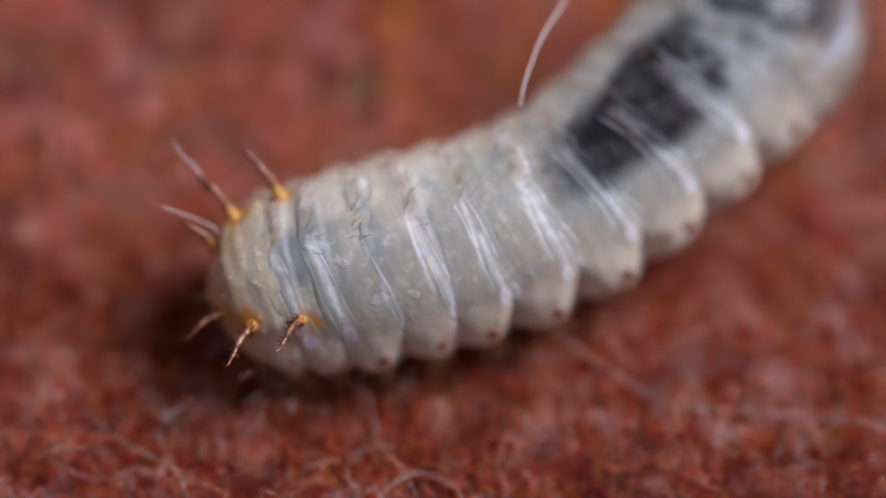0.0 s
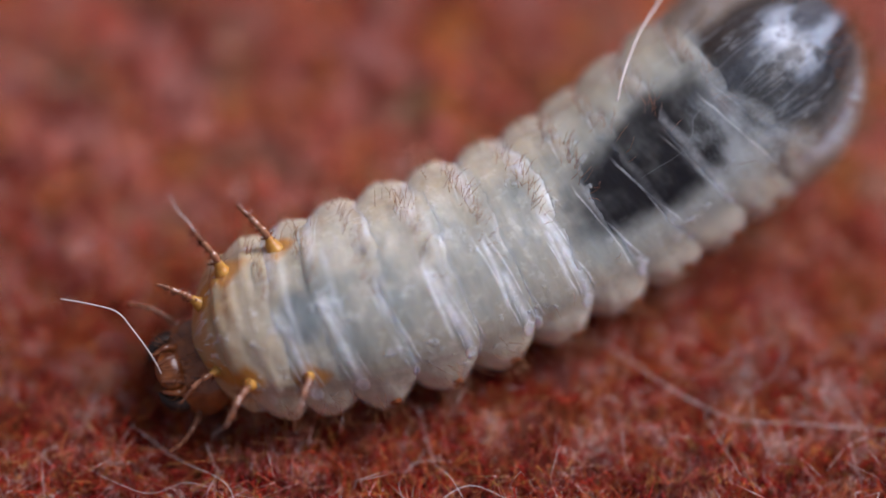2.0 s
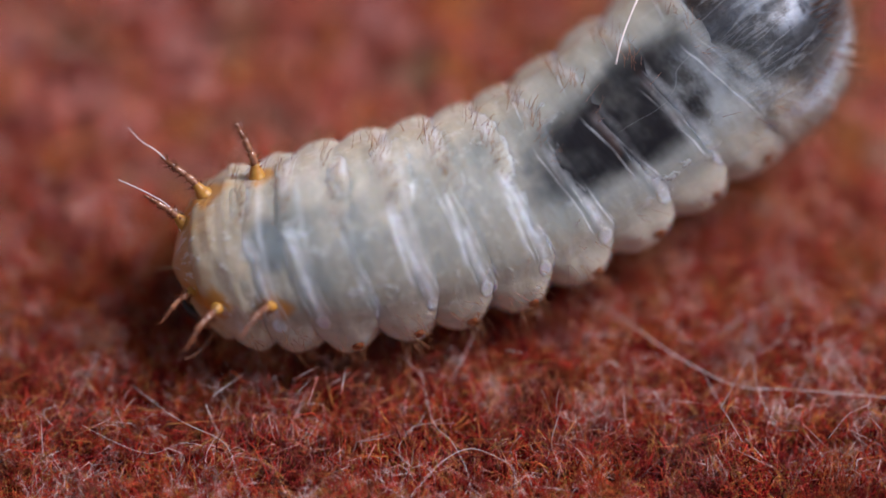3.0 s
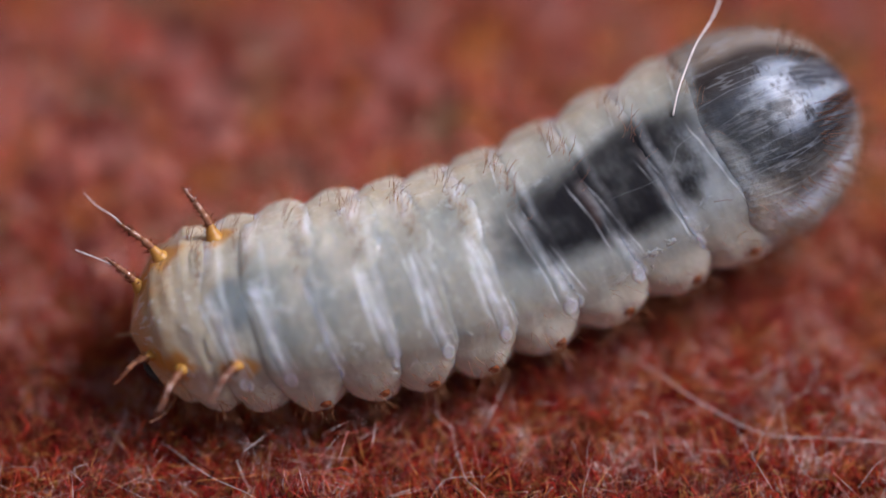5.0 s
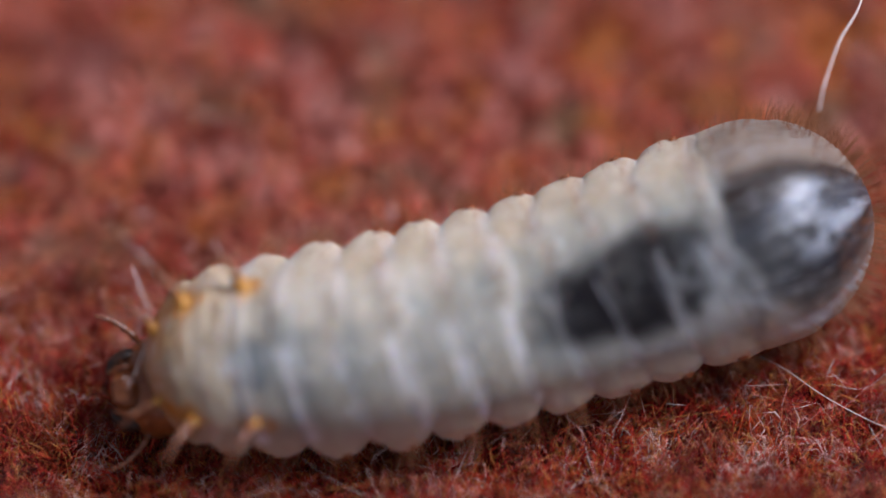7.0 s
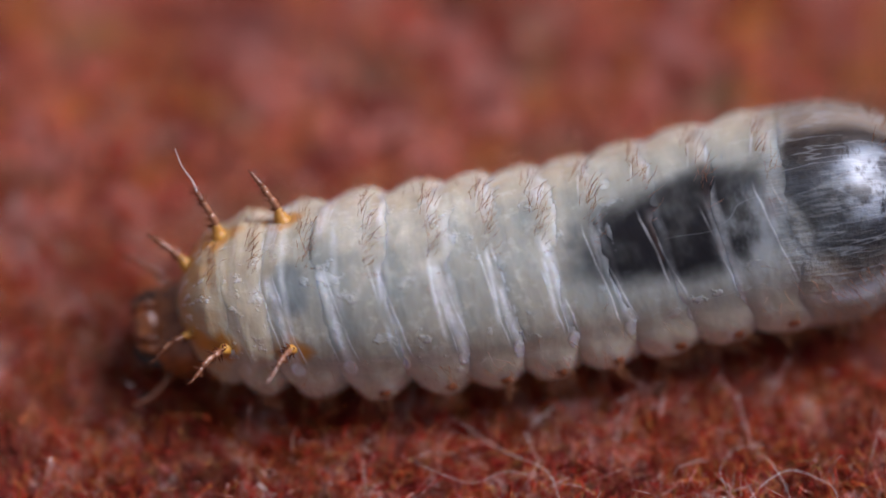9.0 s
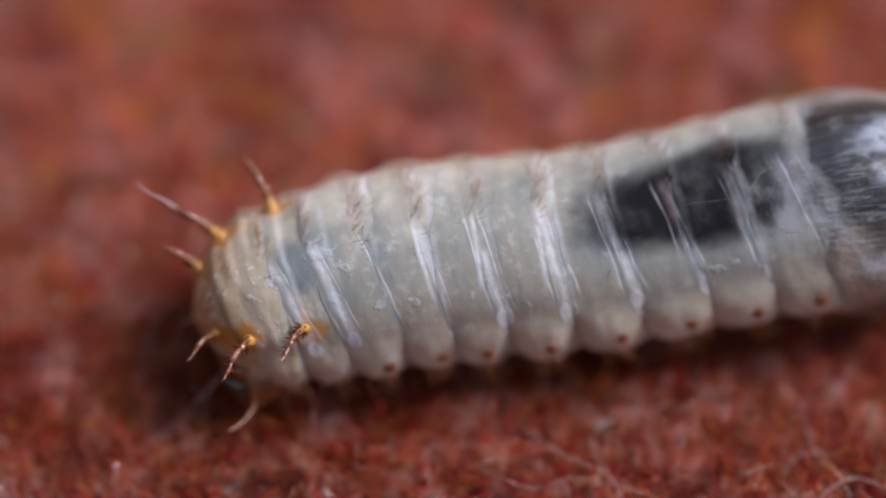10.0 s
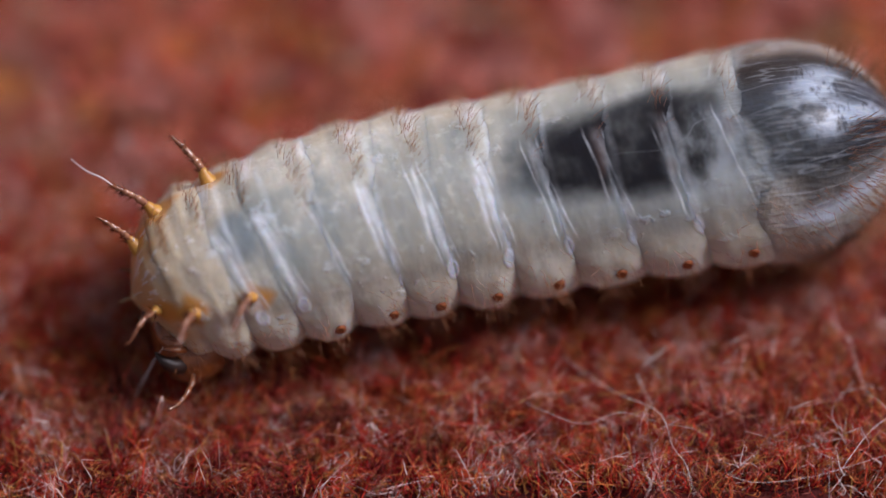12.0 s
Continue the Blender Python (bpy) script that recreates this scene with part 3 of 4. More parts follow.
def segment_radius(s, half, x, th):
    """The skin's distance from the axis, in mm: pinched ends, swollen side lobes, fine folds."""
    d = math.degrees(abs(th))
    a = abs(x) / (half * 1.62)
    if s == 11.0 and x > 0:
        a *= 0.72
    lobe = bell(d - 91, 19)
    if s == 11.0 and x > 0:
        lobe *= max(0.0, 1 - x / (half * 1.3))
    dorsal = bell(d - 150, 40)
    pinch = 0.003 + (0.52 if s < 8.5 else 0.44) * lobe + 0.2 * dorsal
    r = (1 - 0.21 * max(0.0, min(1.0, (d - 94) / 60))) - pinch * a ** 2.5 - (0.04 if 0 < th < 1.2 else 0.07) * max(0.0, (a - 0.62) / 0.38) ** 2 - 0.30 * max(0.0, (a - 0.9) / 0.1) ** 2
    r += 0.022 * lobe * (1 - a * a) - 0.030 * bell(d - 62, 10)
    if d < 45:
        r *= min(1.0, 0.985 / math.cos(radians(d)))
    # shallow folds across the belly wander a little as they go round
    u = s + x / (2 * half)
    shift = 0.16 * math.sin(3 * th + u) + 0.1 * noise.noise(Vector((u * 3.1, th * 2.3, 0)))
    if u < 2.6:
        r += 0.022 * min(1.0, (2.6 - u) / 0.8) * noise.noise(Vector((u * 3.6, 5 * math.cos(th), 5 * math.sin(th))))
    if u < 2.9:
        r += 0.013 * min(1.0, (2.9 - u) / 0.6) * math.sin(17 * u + 2.4 * noise.noise(Vector((u * 1.3, 2 * th, 3.3)))) * (0.5 + noise.noise(Vector((u * 2.2, 3.4 * th, 7.7))))
    # bristle-bearing swellings along the far side of the belly, lumpy side lobes
    f = u - math.floor(u + 0.5)
    if 2.4 < u < 11.4:
        e = math.degrees(th)
        r += bell(e - 27, 16) * (0.019 * bell(f - 0.26, 0.15) - 0.010 * bell(f + 0.10, 0.16) + 0.016 * noise.noise(Vector((u * 4.4, e * 0.12, 1.7))))
    r += 0.030 * lobe * noise.noise(Vector((u * 3.7, 4 * math.cos(th), 4 * math.sin(th) + 9.1)))
    for seam in (1.2, 2.1):
        r -= 0.028 * bell(u - seam, 0.17) * bell(d, 95)
    off = abs(math.degrees(th) - 13)
    g = (u + 0.25) % 1.0 - 0.5 - 0.25 * (off - 12) / 62 + 0.06 * shift
    if u > 1.3:
        r -= 0.011 * bell(g, 0.22) * bell(off - 45, 36) * min(1.0, (u - 1.3) / 1.4) * max(0.0, min(1.0, (11.6 - u) * 2))
    r += 0.010 * noise.noise(Vector((u * 1.5, 3 * math.cos(th), 3 * math.sin(th))))
    r += 0.004 * noise.noise(Vector((u * 6.5, 8 * math.cos(th), 8 * math.sin(th))))
    return r * float(np.interp(u, UNITS, RADII)) * dome(u)


def skin_point(s, half, x, deg, out=0.0):
    """A point on a ring's skin, in mm."""
    a = radians(deg)
    r = segment_radius(s, half, x, a) + out
    slant = 0.6 * min(abs(deg), 105) / 70 * dome(s + x / (2 * half))
    return np.array((x + slant, r * math.sin(a), r * math.cos(a)))


def segment_mesh(s, half):
    """A barrel-shaped body ring; the body's axis is x, the belly faces z."""
    nx, na = 27, 88
    length = half * 1.62
    verts, faces, uvs = [], [], []
    for i in range(nx):
        x = length * (2 * i / (nx - 1) - 1)
        for j in range(na + 1):
            th = 2 * math.pi * j / na - math.pi
            verts.append(tuple(skin_point(s, half, x, math.degrees(th)) * MM))
            uvs.append(((s + x / (2 * half)) / 14, th / (2 * math.pi) + 0.5))
    w = na + 1
    for i in range(nx - 1):
        for j in range(na):
            faces.append((i * w + j, (i + 1) * w + j, (i + 1) * w + j + 1, i * w + j + 1))
    return finish_skin("segment", verts, faces, uvs, nx, w)


def finish_skin(name, verts, faces, uvs, nx, w):
    """Closes both ends and lays the body coordinates into a UV layer."""
    for i in (0, nx - 1):
        c = sum((Vector(verts[i * w + j]) for j in range(w - 1)), Vector()) / (w - 1)
        verts.append(tuple(c))
        uvs.append(uvs[i * w])
        for j in range(w - 1):
            a, b = i * w + j, i * w + j + 1
            faces.append((len(verts) - 1, a, b) if i == 0 else (len(verts) - 1, b, a))
    me = bpy.data.meshes.new(name)
    me.from_pydata(verts, [], faces)
    layer = me.uv_layers.new(name="UVMap")
    index = np.empty(len(me.loops), dtype=np.int32)
    me.loops.foreach_get("vertex_index", index)
    layer.data.foreach_set("uv", np.array(uvs)[index].reshape(-1))
    return me


def tail_mesh():
    """The smooth, swollen last segments, rounded off behind."""
    nx, na = 46, 96
    verts, faces, uvs = [], [], []
    for i in range(nx):
        p = i / (nx - 1)
        x = -4.0 + 9.2 * (1 - (1 - p) ** 1.6)
        k = max(0.0, (x + 1.2) / 6.42)
        r0 = 5.62 * max(0.0, 1 - k ** 2.3) ** 0.54 if x > -1.2 else 5.62 - 0.012 * (x + 1.2) ** 2 - 0.5 * max(0.0, -2.6 - x) ** 2
        for j in range(na + 1):
            th = 2 * math.pi * j / na - math.pi
            d = math.degrees(abs(th))
            r = (min(1.0, 0.985 / max(0.5, math.cos(radians(d)))) if d < 45 else 1.0) * r0 * (1 + 0.012 * noise.noise(Vector((x * 0.35, 2 * math.cos(th), 2 * math.sin(th)))))
            r *= 1 + 0.012 * bell(x + 1.2, 0.8) * bell(d, 70) - 0.02 * bell(x - 1.2, 0.5) * bell(d - 95, 40)
            r *= 1 - 0.03 * bell(d - 62, 9) * bell(x - 1.6, 3.0)
            slant = 0.6 * min(d, 105) / 70 * max(0.0, min(1.0, (2.5 - x) / 5))
            verts.append(((x + slant) * MM, r * math.sin(th) * MM, r * math.cos(th) * MM))
            uvs.append(((TAIL + x / 3.45) / 14, th / (2 * math.pi) + 0.5))
    w = na + 1
    for i in range(nx - 1):
        for j in range(na):
            faces.append((i * w + j, (i + 1) * w + j, (i + 1) * w + j + 1, i * w + j + 1))
    return finish_skin("tail_segment", verts, faces, uvs, nx, w)


def on_skin(radius, x, deg, out=0.0):
    a = radians(deg)
    return np.array((x, (radius + out) * math.sin(a), (radius + out) * math.cos(a)))


def bristles(rng, radius, spots, length, lie, thick, sweep=0.0, ring=None):
    """Strands that lean back over the skin; spots are (x, degrees)."""
    root, tip, bend = [], [], []
    for x, deg in spots:
        a = skin_point(*ring, x, deg, -0.06) if ring else on_skin(radius, x, deg, -0.12)
        n = on_skin(1.0, 0, deg)
        t = on_skin(1.0, 0, deg + 90)
        l = length * rng.uniform(0.6, 1.25)
        d = n * rng.uniform(0.5, 1.0) + np.array((rng.normal(lie, 0.35), 0, 0)) + t * (rng.normal(0, 0.3) + sweep * (1 if deg > 0 else -1))
        d /= np.linalg.norm(d)
        root.append(a), tip.append(a + d * l), bend.append(n * l * rng.uniform(0.02, 0.16) + t * rng.normal(0, 0.12) * l)
    return strands_mesh("bristles", np.array(root) * MM, np.array(tip) * MM, np.array(bend) * MM, np.full(len(root), thick * MM), 3, 4)


def spiracle_mesh():
    """An oval breathing pore: a raised ring round a sunken plate."""
    bm = bmesh.new()
    rings = []
    for r, h in ((0.37, -0.3), (0.34, 0.03), (0.27, 0.07), (0.19, 0.03), (0.09, 0.045)):
        rings.append([bm.verts.new((r * 0.82 * math.cos(a) * MM, r * math.sin(a) * MM, h * MM)) for a in (2 * math.pi * j / 18 for j in range(18))])
    for a, b in zip(rings, rings[1:]):
        for j in range(18):
            bm.faces.new((a[j], a[(j + 1) % 18], b[(j + 1) % 18], b[j]))
    bm.faces.new(rings[-1])
    me = bpy.data.meshes.new("spiracle")
    bm.to_mesh(me)
    bm.free()
    return me


def leg_mesh(rng, length, bow, hair=False):
    """A jointed leg: stout amber hip, then three thin glassy joints bent forward to a dark claw, with stiff bristles. It points along z."""
    bm = bmesh.new()
    k = length / 3.6

    def joint(points, radii, index):
        line = smooth_line([Vector(p) * k * MM for p in points], 5)
        n = len(line)
        r = [float(np.interp(i / (n - 1), np.linspace(0, 1, len(radii)), radii)) * k * MM * rng.uniform(0.95, 1.05) for i in range(n)]
        before = len(bm.faces)
        tube(bm, line, r, 9)
        bm.faces.ensure_lookup_table()
        for f in bm.faces[before:]:
            f.material_index = index

    q = 0.5 if bow > 0 else 1.0
    joint([(0, 0, -0.6), (0, 0, 0.0), (-0.04, 0, 0.5), (-0.10 * q, 0, 0.92)], (0.50, 0.52, 0.44, 0.30, 0.20), 0)
    joint([(-0.08 * q, 0, 0.82), (-0.22 * q, bow * 0.05, 1.2), (-0.42 * q, bow * 0.14, 1.6)], (0.15, 0.21, 0.20, 0.23, 0.12), 1)
    joint([(-0.40 * q, bow * 0.13, 1.56), (-0.72 * q, bow * 0.42, 1.98), (-0.95 * q, bow * 0.72, 2.28)], (0.13, 0.18, 0.16, 0.19, 0.09), 1)
    joint([(-0.93 * q, bow * 0.70, 2.25), (-1.15 * q, bow * 1.0, 2.5), (-1.35 * q, bow * 1.25, 2.74)], (0.10, 0.14, 0.12, 0.13, 0.07), 2)
    joint([(-1.33 * q, bow * 1.23, 2.72), (-1.5 * q, bow * 1.42, 2.95), (-1.72 * q, bow * 1.5, 3.12)], (0.075, 0.055, 0.008), 2)
    # stiff bristles grow out of the joints' faces
    bm.normal_update()
    faces = [f for f in bm.faces if len(f.verts) == 4 and f.calc_center_median().z > 0.6 * k * MM]
    for i in rng.choice(len(faces), 46, replace=False):
        f = faces[i]
        n = f.normal.copy()
        f.material_index = 2
        bmesh.ops.inset_individual(bm, faces=[f], thickness=0.014 * MM)
        top = bmesh.ops.poke(bm, faces=[f])["verts"][0]
        top.co += (n + Vector((-0.2, 0, 0.5))) * rng.uniform(0.18, 0.42) * MM
    if hair:
        joint([(-1.3 * q, bow * 1.2, 2.7), (-1.6 * q, bow * 1.3, 3.5), (-2.3 * q, bow * 1.2, 4.4), (-2.6 * q, bow * 1.7, 5.4)], (0.035, 0.035, 0.03, 0.012), 3)
    me = bpy.data.meshes.new("leg")
    bm.to_mesh(me)
    bm.free()
    for m in (AMBER, GLASSY, LEG, HAIR):
        me.materials.append(m)
    return me


def ellipsoid(bm, centre, size, seg=20, tilt=None):
    m = Matrix.Translation(Vector(centre) * MM) @ (tilt or Matrix()) @ Matrix.Diagonal((size[0] * MM, size[1] * MM, size[2] * MM, 1))
    return bmesh.ops.create_uvsphere(bm, u_segments=seg, v_segments=seg * 2 // 3, radius=1.0, matrix=m)["verts"]


def build_head(larva, rng):
    """Brown head capsule with dark jaws, feelers and palps; the mouth looks along -x."""
    bm = bmesh.new()
    for v in ellipsoid(bm, (0, 0, 0), (2.1, 2.5, 2.0), 36):
        p = v.co / MM
        p.x += 0.25 * bell(p.y, 0.35) * max(0, p.z) / 2.2
        p *= 1 + 0.03 * noise.noise(p * 0.9)
        if p.x < -1.2:
            p.x = -1.2 + (p.x + 1.2) * 0.55
        v.co = p * MM
    head = part("head", bm, CAPSULE, larva, "glossy reddish-brown head capsule")
    for side in (-1, 1):
        bm = bmesh.new()
        line = smooth_line([Vector(q) * MM for q in ((-0.8, side * 1.5, 0.4), (-1.5, side * 1.6, 0.7), (-2.1, side * 1.3, 0.9), (-2.4, side * 0.8, 0.95))], 6)
        n = len(line)
        tube(bm, line, [(0.45 * (1 - (i / (n - 1)) ** 1.6) + 0.06) * MM for i in range(n)], 12)
        part("mandible", bm, BLACK, head, "black curved jaw")
        bm = bmesh.new()
        line = smooth_line([Vector(p) * MM for p in ((-0.5, side * 1.9, 0.4), (-0.9, side * 2.6, 0.6), (-1.5, side * 3.2, 0.75), (-2.1, side * 3.6, 0.85), (-2.7, side * 3.8, 0.9))], 8)
        n = len(line)
        tube(bm, line, [(0.17 - 0.10 * i / n) * (0.72 + 0.5 * abs(math.sin(i * math.pi * 6 / n))) * MM for i in range(n)], 8)
        part("antenna", bm, LEG, head, "beaded red-brown feeler")
        bm = bmesh.new()
        tube(bm, smooth_line([Vector(p) * MM for p in ((-1.0, side * 0.6, 1.4), (-1.4, side * 0.6, 1.75), (-1.8, side * 0.5, 1.85), (-2.15, side * 0.4, 1.8))], 4),
             [(0.2 - 0.011 * i) * (0.8 + 0.35 * abs(math.sin(i * 0.8))) * MM for i in range(13)], 8)
        part("palp", bm, LEG, head)
        bm = bmesh.new()
        tube(bm, smooth_line([Vector(p) * MM for p in ((-0.9, side * 1.0, 1.2), (-1.3, side * 1.15, 1.6), (-1.75, side * 1.1, 1.75), (-2.2, side * 0.9, 1.6))], 4),
             [(0.24 - 0.013 * i) * (0.85 + 0.3 * abs(math.sin(i * 0.8))) * MM for i in range(13)], 8)
        part("palp", bm, CAPSULE, head)
    bm = bmesh.new()
    ellipsoid(bm, (-1.55, 0, 1.45), (0.75, 1.0, 0.5), 18)
    part("labium", bm, CAPSULE, head, "shiny brown mouth plate")
    spots = [(rng.uniform(-1.6, 1.2), rng.uniform(-80, 80)) for _ in range(90)]
    tagged(part("bristles", bristles(rng, 1.85, spots, 1.1, -0.5, 0.020), BRISTLE, head), kind="stuff")
    bm = bmesh.new()
    line = smooth_line([Vector(q) * MM for q in ((-1.9, -0.6, 1.5), (-2.2, 0.8, 2.2), (-2.8, 2.4, 2.6), (-3.3, 3.4, 2.8), (-4.4, 4.1, 2.8), (-5.8, 4.8, 2.6))], 8)
    tube(bm, line, 0.032 * MM, 6)
    hair = part("stuck_hair", bm, HAIR, head, "fine pale hair caught on the jaws")
    return head, hair


def build_larva():
    rng = np.random.default_rng(21)
    larva = new("beetle_larva")
    tagged(larva, "translucent cream beetle grub crawling on its back over red felt", "larva")
    pore = spiracle_mesh()
    pieces, legs = [], []
    for i, (name, s, half, radius) in enumerate(SEGMENTS):
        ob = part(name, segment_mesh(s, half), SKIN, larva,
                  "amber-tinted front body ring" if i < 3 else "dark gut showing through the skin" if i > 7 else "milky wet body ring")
        pieces.append((ob, s))
        spots = []
        for _ in range(26 if i < 8 else 14):
            spots.append((rng.normal(0.5, 0.11) * half, rng.normal(13, 10)))
        for _ in range(16):
            spots.append((rng.normal(0.25, 0.13) * half, rng.normal(40, 8)))
        tagged(part("bristles", bristles(rng, radius, spots, 1.05, 0.5, 0.013, 0.3, (s, half)), BRISTLE, ob, "fine red-brown bristles"), kind="stuff")
        spots = [(rng.normal(0.05, 0.36) * half, rng.choice((-1, 1)) * rng.normal(92, 17)) for _ in range(110)]
        tagged(part("side_bristles", bristles(rng, radius, spots, 1.2, 0.25, 0.013, 0.0, (s, half)), BRISTLE, ob, "fine bristles on the side lobes"), kind="stuff")
        if i >= 3:
            for side in (-1, 1):
                p = skin_point(s, half, 0.22 * half, side * 84, 0.03)
                part("spiracle", pore, SPIRACLE, ob, "rust-brown oval breathing pore",
                     pose(*(p * MM)) @ Euler((-radians(side * 84), 0, 0)).to_matrix().to_4x4() @ pose(0, 0, 0, 0, -8, 0))
        if i < 3:
            for side in (-1, 1):
                mesh = leg_mesh(rng, (2.9, 3.4, 3.5)[i] * (1.0 if side > 0 else (0.85, 0.9, 0.8)[i]), 0.25 if side > 0 else -1.0, side > 0 and i == 1)
                deg = side * (38, 44, 44)[i]
                base = skin_point(s, half, (-0.5, -1.1, -0.6)[i], deg, -0.25)
                turn = Euler((-radians(deg * (1.3 if side > 0 else (0.7, 0.6, 0.5)[i])), 0, 0)).to_matrix().to_4x4() @ pose(0, 0, 0, 0, -(34, 16, 4)[i], 0)
                leg = part("leg", mesh, LEG, ob, "amber jointed leg with stiff bristles", pose(*(base * MM)) @ turn)
                legs.append((leg, pose(*(base * MM)) @ turn, i * 2.1 + side * 0.9, (14, 12, 9)[i]))
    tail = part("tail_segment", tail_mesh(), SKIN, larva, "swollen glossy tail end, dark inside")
    pieces.append((tail, TAIL))
    for count, lo, hi, length, thick in ((420, -2.0, 2.5, 1.0, 0.017), (760, 2.0, 5.1, 1.35, 0.021)):
        spots = [(rng.uniform(lo, hi), rng.choice((-1, 1)) * (rng.uniform(50, 175) if lo < 0 else rng.uniform(15, 175))) for _ in range(count)]
        root, tip, bend = [], [], []
        for x, deg in spots:
            k = max(0.0, (x + 1.2) / 6.42)
            r = 5.62 * max(0.0, 1 - k ** 2.3) ** 0.54 if x > -1.2 else 5.5
            a = on_skin(r, x, deg, -0.1)
            n = on_skin(1.0, 0, deg) + np.array((max(0, (x - 1.5) / 3.5) ** 2 * 1.2, 0, 0))
            d = n / np.linalg.norm(n) + np.array((rng.normal(0.55, 0.25), rng.normal(0, 0.2), rng.normal(0, 0.2)))
            l = length * rng.uniform(0.6, 1.3)
            root.append(a), tip.append(a + d / np.linalg.norm(d) * l), bend.append(n * 0.1 * l)
        part("bristles", strands_mesh("bristles", np.array(root) * MM, np.array(tip) * MM, np.array(bend) * MM, np.full(count, thick * MM), 3, 4), BRISTLE, tail, "dense brown tail bristles")["kind"] = "stuff"
    head, jaw_hair = build_head(larva, rng)
    return larva, pieces, head, jaw_hair, legs


build_ground()
larva, pieces, head, jaw_hair, legs = build_larva()
over_hair = build_hairs()
build_pile()

# ---- movement ----
KNOTS = (0.5, 5.0, 8.0, 11.0, 14.0)
HEIGHTS = (4.2, 4.9, 5.1, 5.8, 6.8)
TO_CAMERA = Vector((0, -math.cos(radians(55)), math.sin(radians(55))))
CRAWL = []


def crawl(t, roll, *points, reach=0.5, dip=0.4, lift=0.0):
    """Notes the body's line at t seconds: its roll in degrees, five points from front to tail in mm, how far the head
    is out and how far it hangs to the near side, and how far the tail is moved towards the camera to fit its focus, in
    mm.
    """
    line = [Vector((x, y, z)) + TO_CAMERA * lift * w for (x, y), z, w in zip(points, HEIGHTS, (0, 0, 0, 0.4, 1))]
    CRAWL.append((t, roll, line, reach, dip))


def spine(points, s):
    """The place and the way along the body at unit s."""
    def at(u):
        k = KNOTS
        i = min(max(sum(u > q for q in k) - 1, 0), 3)
        h = k[i + 1] - k[i]
        def slope(j):
            a, b = max(j - 1, 0), min(j + 1, 4)
            return (points[b] - points[a]) / (k[b] - k[a])
        w = (u - k[i]) / h
        if w < 0:
            return points[0] + slope(0) * (u - k[0])
        return (points[i] * (1 + 2 * w) * (1 - w) ** 2 + slope(i) * h * w * (1 - w) ** 2
                + points[i + 1] * w * w * (3 - 2 * w) + slope(i + 1) * h * w * w * (w - 1))
    return at(s), (at(s + 0.05) - at(s - 0.05)).normalized()


def body_pose(place, way, roll):
    z = (TO_CAMERA - way * TO_CAMERA.dot(way)).normalized()
    y = z.cross(way)
    m = Matrix((way, y, z)).transposed().to_4x4()
    m.translation = place * MM
    return m @ pose(0, 0, 0, -roll, 0, 0)


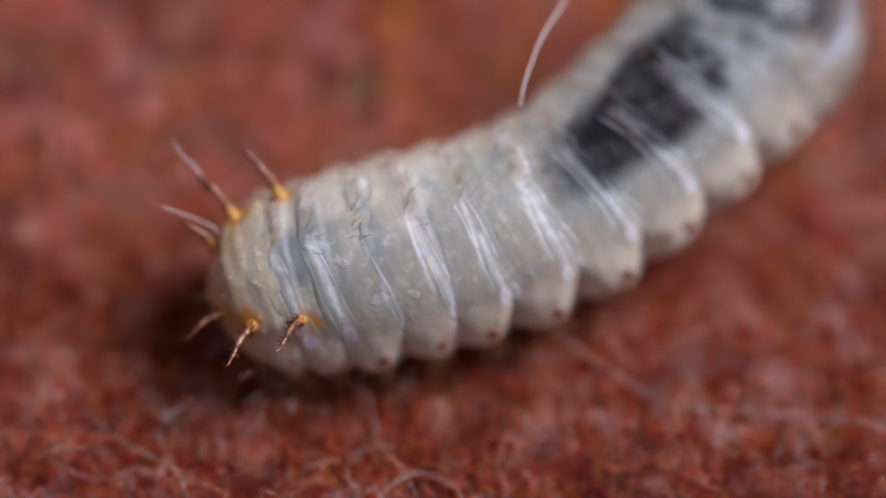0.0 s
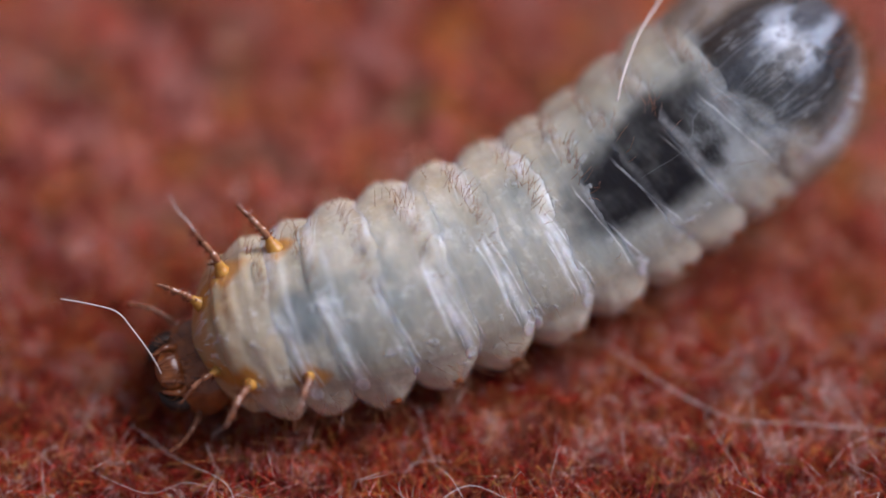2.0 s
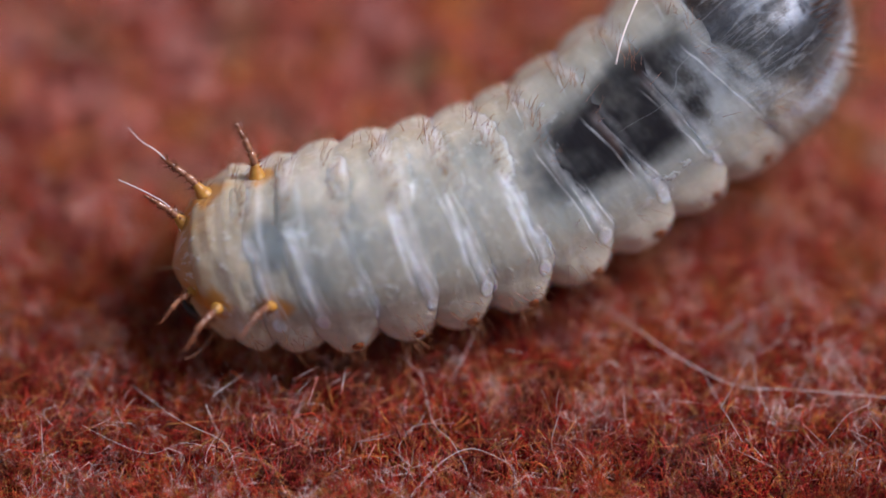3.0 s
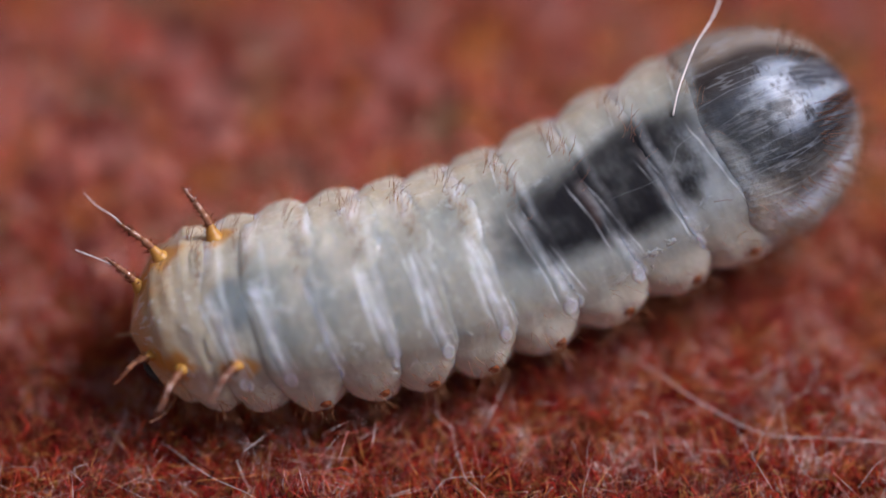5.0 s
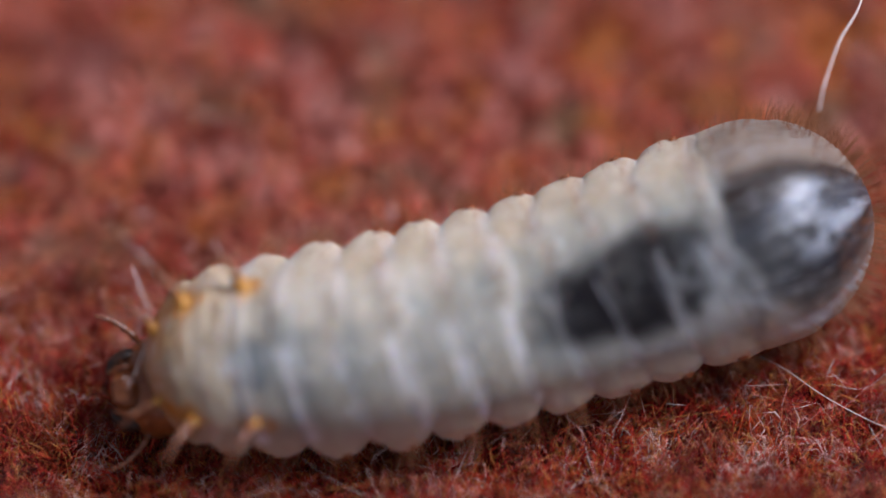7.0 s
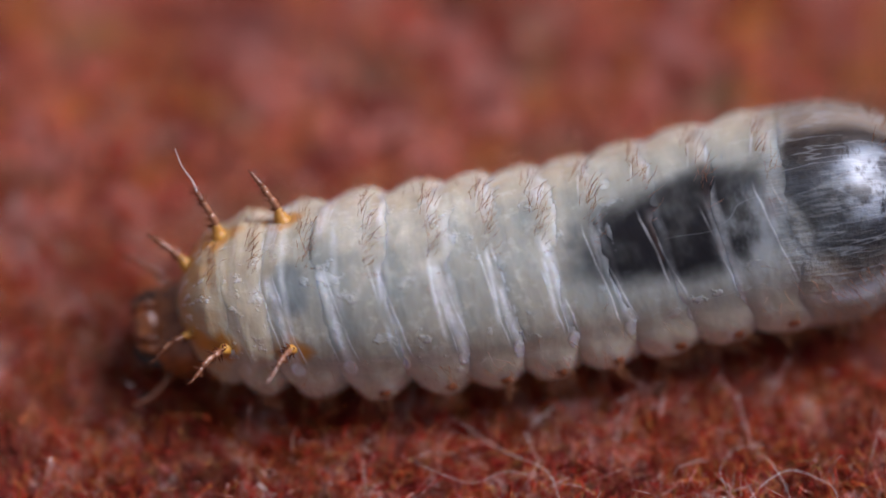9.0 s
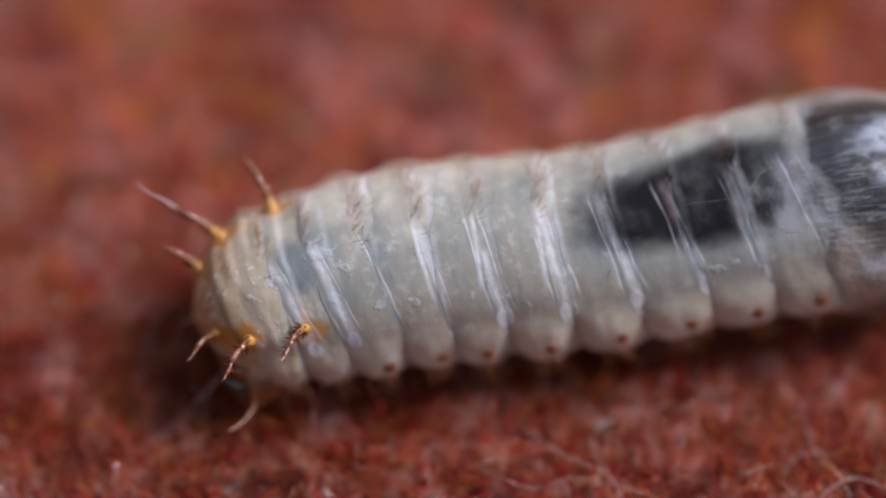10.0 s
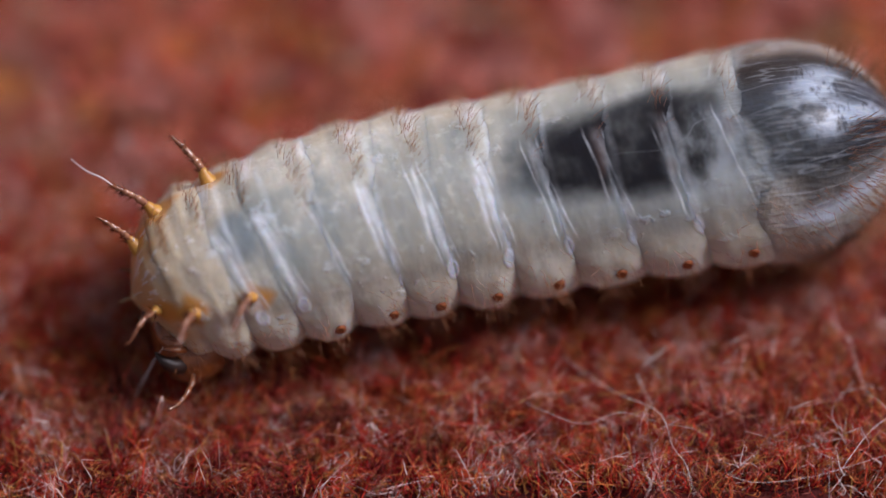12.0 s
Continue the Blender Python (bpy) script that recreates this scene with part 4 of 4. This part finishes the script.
def motions():
    crawl(0, 27, (0.52, -6.28), (9.10, -4.68), (17.02, -1.67), (24.67, 5.44), (31.53, 14.03), reach=0, lift=2.0)
    crawl(0.5, 29, (-0.54, -4.13), (7.79, -3.41), (16.30, 0.01), (23.48, 7.93), (30.05, 16.78), reach=0, lift=3.0)
    crawl(1, 29, (-2.70, -5.29), (7.62, -3.58), (15.84, 0.40), (22.50, 7.78), (28.66, 17.06), reach=0.15, lift=3.8)
    crawl(1.5, 32, (-3.09, -6.47), (7.83, -3.97), (16.04, 0.05), (22.54, 7.52), (28.67, 16.44), reach=0.4, lift=3.4)
    crawl(2, 10, (-2.76, -8.54), (6.90, -5.73), (14.85, -1.70), (21.54, 3.60), (29.56, 10.42), reach=0.8, lift=3.0)
    crawl(2.5, 9, (-2.50, -8.80), (6.00, -5.68), (13.61, -1.95), (20.95, 3.47), (29.60, 10.17), reach=0.85, lift=3.2)
    crawl(3, 14, (-3.74, -6.18), (5.46, -4.86), (13.02, -2.02), (20.70, 3.94), (28.59, 10.90), reach=0.2, lift=3.2)
    crawl(3.5, 20, (-4.19, -5.31), (4.48, -4.28), (13.01, -1.60), (20.19, 4.19), (28.11, 11.27), reach=0.1, lift=3.0)
    crawl(5.5, 16, (-8.76, -7.06), (1.43, -5.06), (9.10, -3.14), (18.67, 1.49), (27.15, 5.05), reach=0.1, lift=1.0)
    crawl(6, 32, (-10.86, -3.68), (-0.13, -3.38), (8.51, -2.30), (17.73, 2.70), (26.28, 7.53), reach=0)
    crawl(6.5, 17, (-12.70, -6.29), (-0.42, -4.93), (8.72, -2.89), (16.70, 0.98), (25.49, 3.88), reach=0.6)
    crawl(7, 2, (-12.84, -8.36), (-2.18, -7.64), (5.36, -5.79), (13.13, -3.35), (23.17, -0.28), reach=0.7)
    crawl(9, 16, (-19.42, -6.81), (-7.89, -6.23), (-0.07, -5.05), (8.62, -3.14), (19.00, -1.92), reach=0.8)
    crawl(9.5, 15, (-20.48, -8.06), (-10.00, -6.17), (-1.84, -5.39), (7.21, -3.56), (17.49, -2.34), reach=0.6)
    crawl(10, 28, (-21.71, -7.00), (-11.91, -4.71), (-2.83, -3.81), (6.80, -1.98), (17.04, -0.48), reach=0.1, dip=2.0)
    crawl(10.5, 24, (-23.85, -7.96), (-12.47, -5.58), (-3.29, -4.45), (5.49, -2.62), (15.60, -1.48), reach=0.6, dip=2.0)
    crawl(11, 11, (-25.07, -10.59), (-13.00, -7.31), (-4.50, -6.00), (3.47, -5.00), (12.57, -4.04), reach=0.7, dip=1.5)
    crawl(11.5, 20, (-25.71, -8.81), (-15.11, -6.04), (-8.02, -4.34), (1.62, -2.87), (11.21, -1.71), reach=0.5, dip=2.0)
    crawl(12, 27, (-27.01, -9.60), (-17.09, -6.29), (-8.51, -4.52), (1.15, -2.94), (10.86, -1.50), reach=0.2, dip=2.0)
    base = [(t, Vector((p[2].x, p[2].y, 0))) for t, _, p, *_ in CRAWL]
    walk(larva, [(t, Matrix.Translation(b * MM)) for t, b in base])
    for ob, s in pieces:
        share = 0.62 + 0.38 * min(1.0, s / 8)
        rows = []
        for (t, roll, p, *_), (_, b) in zip(CRAWL, base):
            place, way = spine(p, s)
            rows.append((t, body_pose(place - b, way, roll * share)))
        walk(ob, rows)
    rows = []
    for (t, roll, p, reach, dip), (_, b) in zip(CRAWL, base):
        place, way = spine(p, 0.5)
        place = place - way * (3.2 * reach - 2.3) + Vector((0, 0, -1.2 + 0.2 * reach))
        rows.append((t, body_pose(place - b, way, roll * 0.55) @ pose(0, -dip * MM, 0, 0, 24 - 34 * reach, 0)))
    walk(head, rows)
    pivot = pose(-1.9 * MM, -0.6 * MM, 1.5 * MM)
    swing = ((0, 0, 0), (2, 0, 0), (2.5, -12, 0), (3.5, 0, 0), (6.5, -35, 0), (7, -48, 0), (7.9, -24, -62), (8.8, 0, -126), (10.5, 6, -120), (12, 6, -126))
    walk(jaw_hair, [(t, pivot @ pose(0, 0, 0, b, 0, a) @ pivot.inverted()) for t, a, b in swing])
    view_shift = ((0, -3.3, -0.9), (0.5, -3.1, -0.1), (1, -3.4, -0.6), (1.5, -3.6, -0.8), (2, -1.0, 0), (2.3, -0.8, 0), (3.7, -1.8, 0), (5.3, 0.4, 0), (6.2, -0.8, 0), (6.5, 0, 0), (6.9, 1.1, 0), (12, 2.0, 0))
    walk(over_hair, [(t, Matrix.Translation((x * MM, y * MM, 0))) for t, x, y in view_shift])
    for leg, rest, phase, swing in legs:
        walk(leg, [(0.5 * i, rest @ pose(0, 0, 0, swing * 0.5 * math.sin(1.9 * i + phase * 2), swing * math.sin(1.35 * i + phase), 0)) for i in range(25)])


motions()
